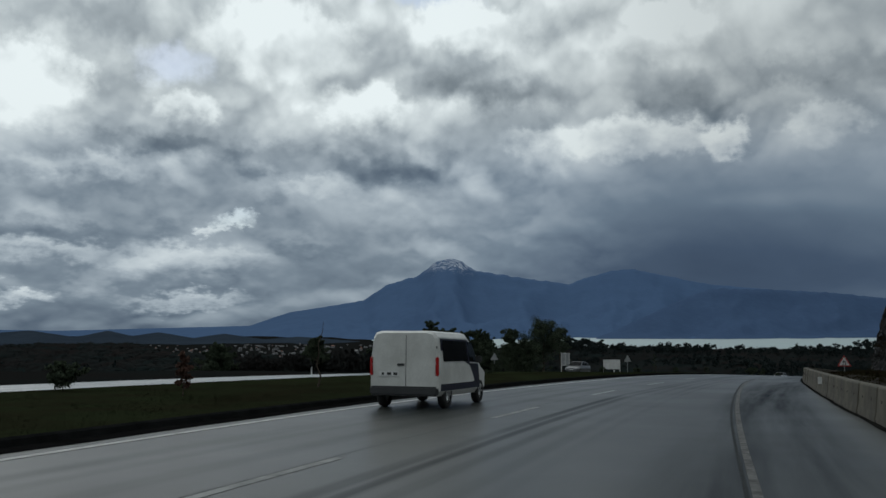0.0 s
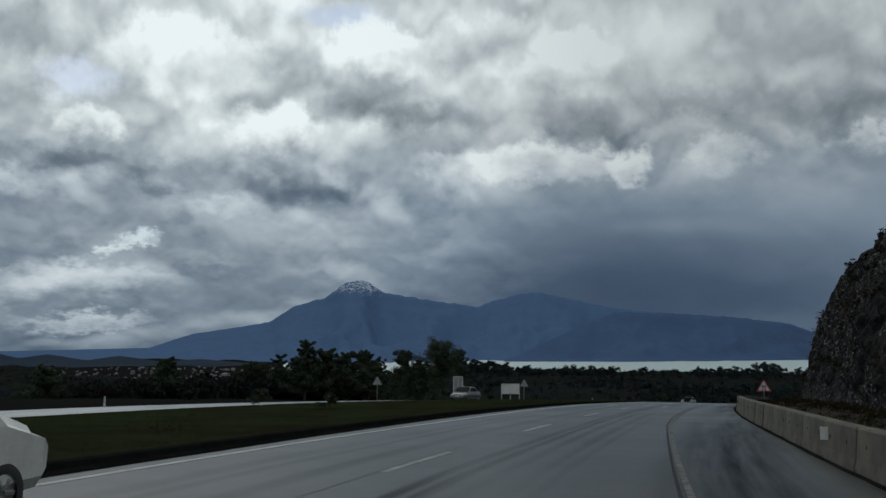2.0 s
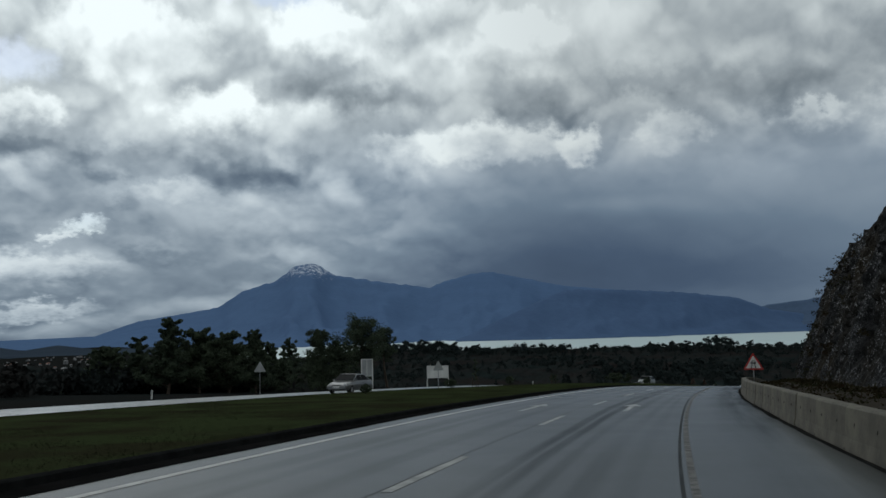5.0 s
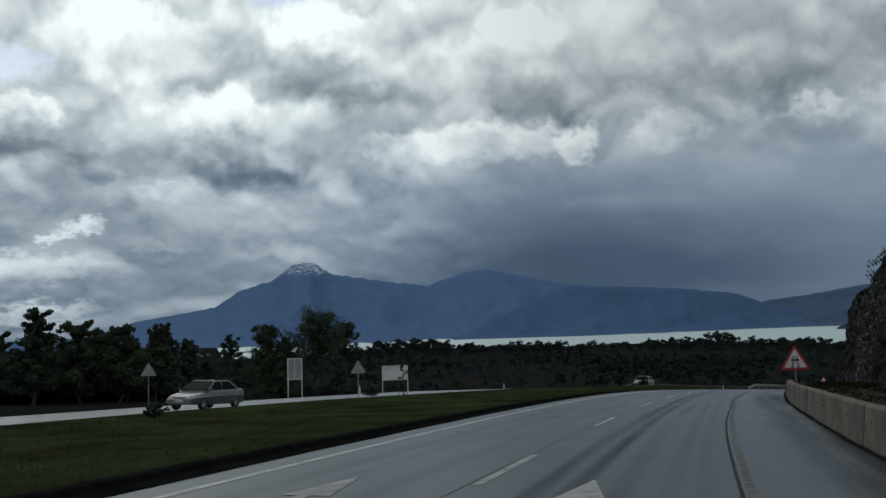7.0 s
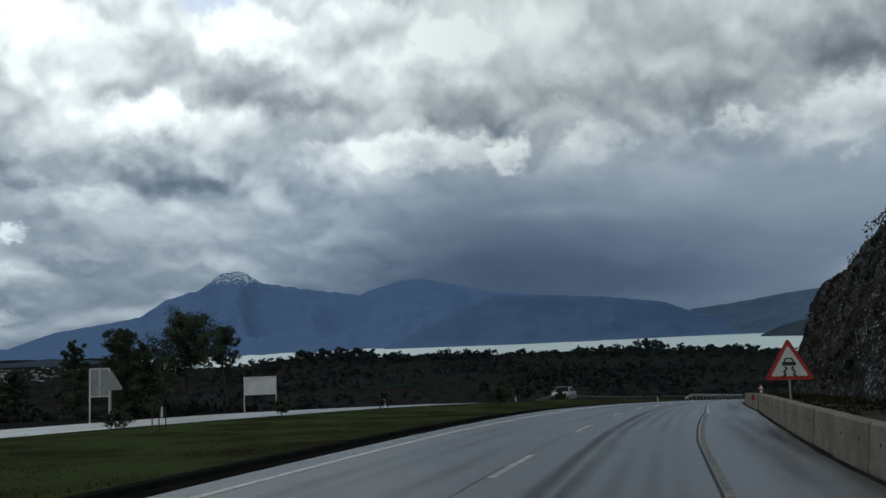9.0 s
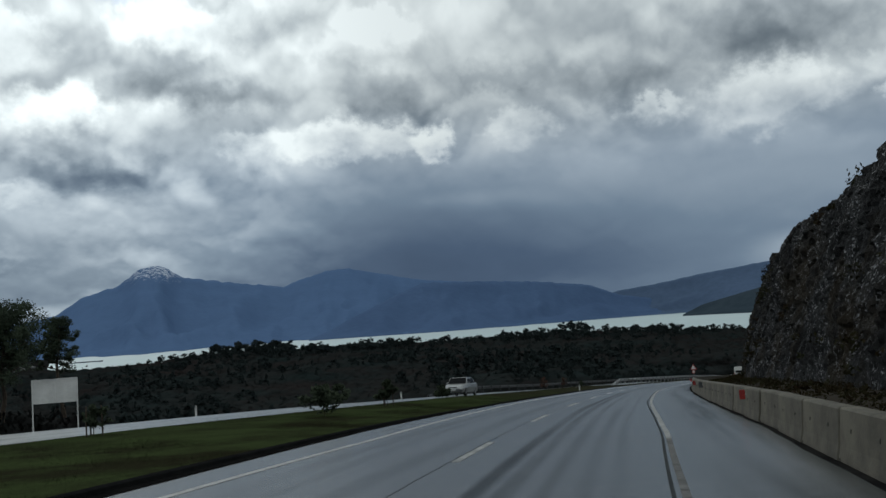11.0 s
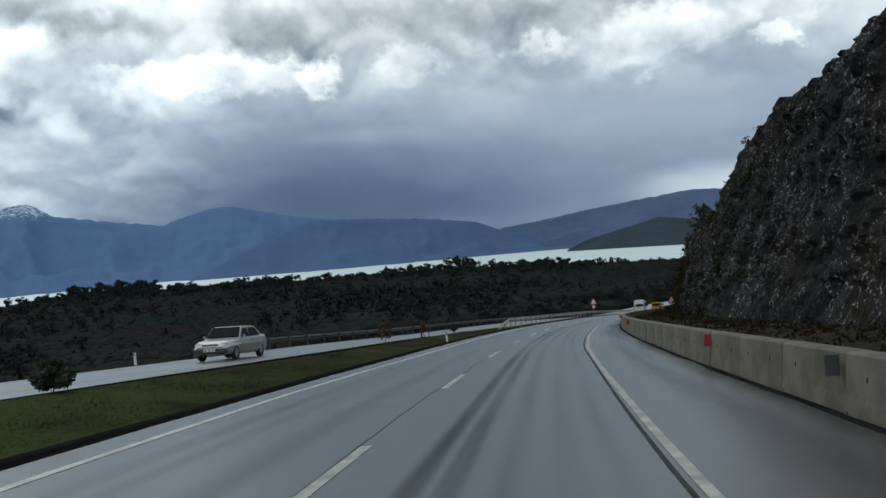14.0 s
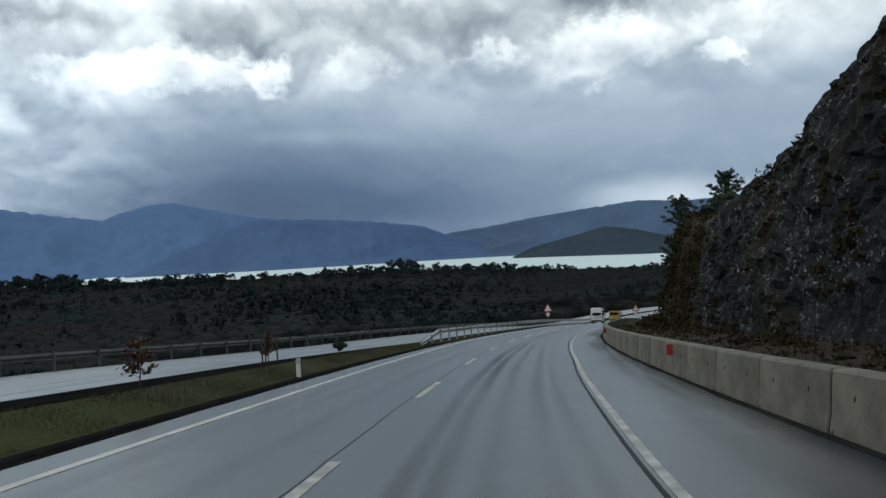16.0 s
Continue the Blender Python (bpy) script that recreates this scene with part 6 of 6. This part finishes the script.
def small_van(m, label):
    """A compact panel van: twin white rear doors, dark side windows."""
    L, W, Hh = 4.4, 0.88, 1.84
    ob = thing("panel_van", m, label, "van")
    bm = bmesh.new()
    shell(bm, [(0.0, ring(W - 0.04, W - 0.14, 0.34, 1.0, Hh - 0.05, 0.09)), (0.08, ring(W, W - 0.09, 0.30, 1.0, Hh, 0.09)), (L * 0.55, ring(W, W - 0.09, 0.28, 1.0, Hh, 0.09)),
               (L * 0.64, ring(W, W - 0.13, 0.28, 1.0, Hh - 0.12, 0.09)), (L * 0.80, ring(W - 0.01, W - 0.2, 0.28, 0.95, 1.16, 0.09)), (L * 0.95, ring(W - 0.08, W - 0.26, 0.30, 0.8, 0.96, 0.09)),
               (L, ring(W - 0.2, W - 0.36, 0.36, 0.7, 0.82, 0.09))])
    part("body", bm, M_VANWHITE, ob)
    for sx in (-1, 1):
        panel(ob, "side_panel", [(sx * (W + 0.004), 0.14, 0.42), (sx * (W + 0.004), L * 0.78, 0.42), (sx * (W + 0.008), L * 0.74, 1.04), (sx * (W + 0.008), L * 0.56, 1.06), (sx * (W - 0.05), L * 0.54, 1.66), (sx * (W - 0.05), 0.22, 1.66)], M_NAVY, 0.006, "navy blue side lettered in white", (sx, 0, 0.05))
        block(ob, "hinge", (0.03, 0.03, 0.06), (sx * (W - 0.06), -0.002, 1.45), M_TRIM, 0.006)
        block(ob, "tail_lamp", (0.09, 0.06, 0.46), (sx * (W - 0.05), 0.01, 1.0), M_LAMPRED, 0.02)
        panel(ob, "side_window", [(sx * (W + 0.01), 0.35, 1.12), (sx * (W + 0.01), L * 0.52, 1.12), (sx * (W - 0.05), L * 0.52, 1.62), (sx * (W - 0.05), 0.35, 1.62)], M_GLASS, 0.01, out=(sx, 0, 0.1))
        panel(ob, "front_side_window", [(sx * (W + 0.01), L * 0.55, 1.10), (sx * W, L * 0.72, 1.08), (sx * (W - 0.06), L * 0.645, 1.56), (sx * (W - 0.05), L * 0.55, 1.62)], M_GLASS, 0.01, out=(sx, 0, 0.1))
        block(ob, "wing_mirror", (0.18, 0.1, 0.18), (sx * (W + 0.12), L * 0.66, 1.16), M_TRIM, 0.03)
        block(ob, "head_lamp", (0.26, 0.14, 0.18), (sx * (W - 0.26), L * 0.94, 0.74), M_LENS, 0.03)
        for y in (L * 0.17, L * 0.80):
            wheel(ob, sx * (W - 0.1), y, 0.31, 0.19)
    block(ob, "rear_bumper", (2 * W - 0.04, 0.16, 0.22), (0, 0.02, 0.42), M_TRIM, 0.04)
    block(ob, "high_brake_lamp", (0.22, 0.03, 0.03), (0, 0.03, Hh - 0.08), M_LAMPLIT, 0.006)
    block(ob, "door_gap", (0.01, 0.012, 1.25), (0.05, -0.002, 1.12), M_DARK, 0.002)
    block(ob, "door_handle", (0.18, 0.035, 0.05), (-0.08, -0.016, 1.04), M_TRIM, 0.01)
    panel(ob, "windscreen", [(-W + 0.16, L * 0.80, 1.15), (W - 0.16, L * 0.80, 1.15), (W - 0.2, L * 0.645, 1.70), (-W + 0.2, L * 0.645, 1.70)], M_GLASS, 0.01, out=(0, 0.8, 0.6))
    plate_with_bars(ob, (-0.38, -0.012, 0.82), -1)


small_van(on_road(20.0, -6.95), "white compact panel van with navy blue sides and dark bumper")


def sedan(m, paint, label, boxy=False, L=4.4, W=0.85, Hh=1.42):
    """A saloon car; rear at y = 0, nose at y = L."""
    ob = thing("car", m, label, "car")
    belt = 0.92
    hood = 0.90 if boxy else 0.84
    boot = 0.98 if boxy else 0.96
    bm = bmesh.new()
    low = [(0.0, ring(W - 0.10, W - 0.16, 0.34, 0.6, boot - 0.10, 0.05)), (0.14, ring(W - 0.02, W - 0.08, 0.26, 0.62, boot, 0.05)), (L * 0.24, ring(W, W - 0.05, 0.24, 0.64, belt + 0.04, 0.05)),
           (L * 0.66, ring(W, W - 0.05, 0.24, 0.64, belt, 0.05)), (L * 0.90, ring(W - 0.03, W - 0.10, 0.26, 0.6, hood - 0.08, 0.05)), (L * 0.975, ring(W - 0.10, W - 0.16, 0.3, 0.55, hood - 0.2, 0.05)),
           (L, ring(W - 0.18, W - 0.24, 0.36, 0.5, hood - 0.3, 0.05))]
    shell(bm, low)
    part("body", bm, paint, ob)
    bm = bmesh.new()
    t0, t1, f0, f1 = (0.13, 0.26, 0.72, 0.58) if boxy else (0.10, 0.28, 0.76, 0.56)
    lowr = [bm.verts.new(c) for c in ((-W + 0.06, L * t0, belt - 0.02), (W - 0.06, L * t0, belt - 0.02), (W - 0.05, L * f0, belt - 0.04), (-W + 0.05, L * f0, belt - 0.04))]
    topr = [bm.verts.new(c) for c in ((-W + 0.2, L * t1, Hh - 0.01), (W - 0.2, L * t1, Hh - 0.01), (W - 0.2, L * f1, Hh), (-W + 0.2, L * f1, Hh))]
    for i in range(4):
        bm.faces.new((lowr[i], lowr[(i + 1) % 4], topr[(i + 1) % 4], topr[i]))
    bm.faces.new(topr)
    bmesh.ops.recalc_face_normals(bm, faces=bm.faces)
    bmesh.ops.bevel(bm, geom=[e for e in bm.edges if e.verts[0] in topr and e.verts[1] in topr], offset=0.05, segments=2, affect="EDGES")
    part("cabin", bm, paint, ob)

    def lerp(a, b, f):
        return tuple(Vector(a).lerp(Vector(b), f))

    panel(ob, "windscreen", [lerp((-W + 0.1, L * f0, belt), (-W + 0.22, L * f1, Hh), 0.08), lerp((W - 0.1, L * f0, belt), (W - 0.22, L * f1, Hh), 0.08),
                             lerp((W - 0.1, L * f0, belt), (W - 0.24, L * f1, Hh), 0.9), lerp((-W + 0.1, L * f0, belt), (-W + 0.24, L * f1, Hh), 0.9)], M_GLASS, 0.018, out=(0, 0.7, 0.7))
    panel(ob, "rear_window", [lerp((-W + 0.12, L * t0, belt), (-W + 0.22, L * t1, Hh), 0.1), lerp((W - 0.12, L * t0, belt), (W - 0.22, L * t1, Hh), 0.1),
                              lerp((W - 0.12, L * t0, belt), (W - 0.24, L * t1, Hh), 0.88), lerp((-W + 0.12, L * t0, belt), (-W + 0.24, L * t1, Hh), 0.88)], M_GLASS, 0.018, out=(0, -0.7, 0.7))
    for sx in (-1, 1):
        ym = L * 0.45
        panel(ob, "rear_door_window", [(sx * (W - 0.065), L * (t0 + 0.06), belt + 0.04), (sx * (W - 0.065), ym - 0.03, belt + 0.02), (sx * (W - 0.19), ym - 0.03, Hh - 0.09), (sx * (W - 0.19), L * (t1 + 0.01), Hh - 0.09)], M_GLASS, 0.014, out=(sx, 0, 0.2))
        panel(ob, "front_door_window", [(sx * (W - 0.065), ym + 0.03, belt + 0.02), (sx * (W - 0.06), L * (f0 - 0.05), belt), (sx * (W - 0.19), L * (f1 + 0.0), Hh - 0.09), (sx * (W - 0.19), ym + 0.03, Hh - 0.09)], M_GLASS, 0.014, out=(sx, 0, 0.2))
        for y in (L * 0.19, L * 0.81):
            wheel(ob, sx * (W - 0.09), y, 0.30, 0.18)
        block(ob, "head_lamp", (0.30, 0.14, 0.15), (sx * (W - 0.28), L * 0.955, hood - 0.22), M_LENS, 0.02 if boxy else 0.04)
        block(ob, "tail_lamp", (0.28, 0.08, 0.16), (sx * (W - 0.27), 0.02, boot - 0.22), M_LAMPRED, 0.02)
        block(ob, "wing_mirror", (0.16, 0.09, 0.11), (sx * (W + 0.06), L * (f0 - 0.06), belt + 0.06), paint, 0.03)
        block(ob, "door_handle", (0.03, 0.16, 0.03), (sx * (W + 0.005), L * 0.42, belt - 0.16), M_TRIM, 0.006)
    block(ob, "grille", (0.7, 0.06, 0.13), (0, L * 0.985, hood - 0.26), M_TRIM, 0.015)
    block(ob, "front_bumper", (2 * W - 0.2, 0.16, 0.18), (0, L - 0.03, 0.42), M_TRIM if boxy else paint, 0.04)
    block(ob, "rear_bumper", (2 * W - 0.14, 0.14, 0.18), (0, 0.03, 0.44), M_TRIM if boxy else paint, 0.04)
    plate_with_bars(ob, (0, L + 0.055, 0.46), 1)


sedan(on_road(104.0, float(median_edge(104.0)) - 3.0, float(opp_up(104.0)), 178), M_GREYCAR, "grey rounded saloon car on the opposite road")
sedan(on_road(174.0, float(median_edge(174.0)) - 5.0, float(opp_up(174.0)), 178), M_SILVER, "silver boxy older saloon car on the opposite road", True, 4.3, 0.83, 1.40)


# ---- the town on the plain ----
def make_town():
    rng = random.Random(14)
    kinds = []
    for k in range(4):
        w, d, h = ((9, 8, 6), (12, 9, 3.4), (8, 8, 9), (16, 10, 5))[k]
        ob = thing("house", pose(0, 0, 0), "small pale house with a tiled roof on the plain", "house", "houses of the town")
        bm = bmesh.new()
        box(bm, (w, d, h), (0, 0, h / 2))
        part("wall", bm, M_HOUSE, ob)
        bm = bmesh.new()
        v = [bm.verts.new(c) for c in ((-w / 2 - 0.4, -d / 2 - 0.4, h), (w / 2 + 0.4, -d / 2 - 0.4, h), (w / 2 + 0.4, d / 2 + 0.4, h), (-w / 2 - 0.4, d / 2 + 0.4, h), (-w / 2 + 1, 0, h + 1.8), (w / 2 - 1, 0, h + 1.8))]
        for f in ((0, 1, 5, 4), (2, 3, 4, 5), (1, 2, 5), (3, 0, 4), (3, 2, 1, 0)):
            bm.faces.new([v[i] for i in f])
        part("roof", bm, M_TILE if k == 0 else M_HOUSE, ob)
        for i in range(3):
            bm = bmesh.new()
            box(bm, (1.2, 0.1, 1.3), (-w / 3 + i * w / 3, -d / 2 - 0.02, h * 0.55))
            part("window", bm, M_GLASS, ob)
        kinds.append(ob)
    n = 0
    for i in range(140):
        az = radians(rng.gauss(-14.0, 3.8))
        r = rng.uniform(690, 1260)
        x, y = 40 + r * math.sin(az), 90 + r * math.cos(az)
        z = LAKE + 0.8
        m = pose(x, y, z, 0, 0, rng.uniform(0, 180)) @ Matrix.Scale(rng.uniform(0.35, 0.7), 4)
        if n < 4:
            kinds[n].matrix_basis = m
        else:
            copy_thing(kinds[n % 4], m)
        n += 1


make_town()
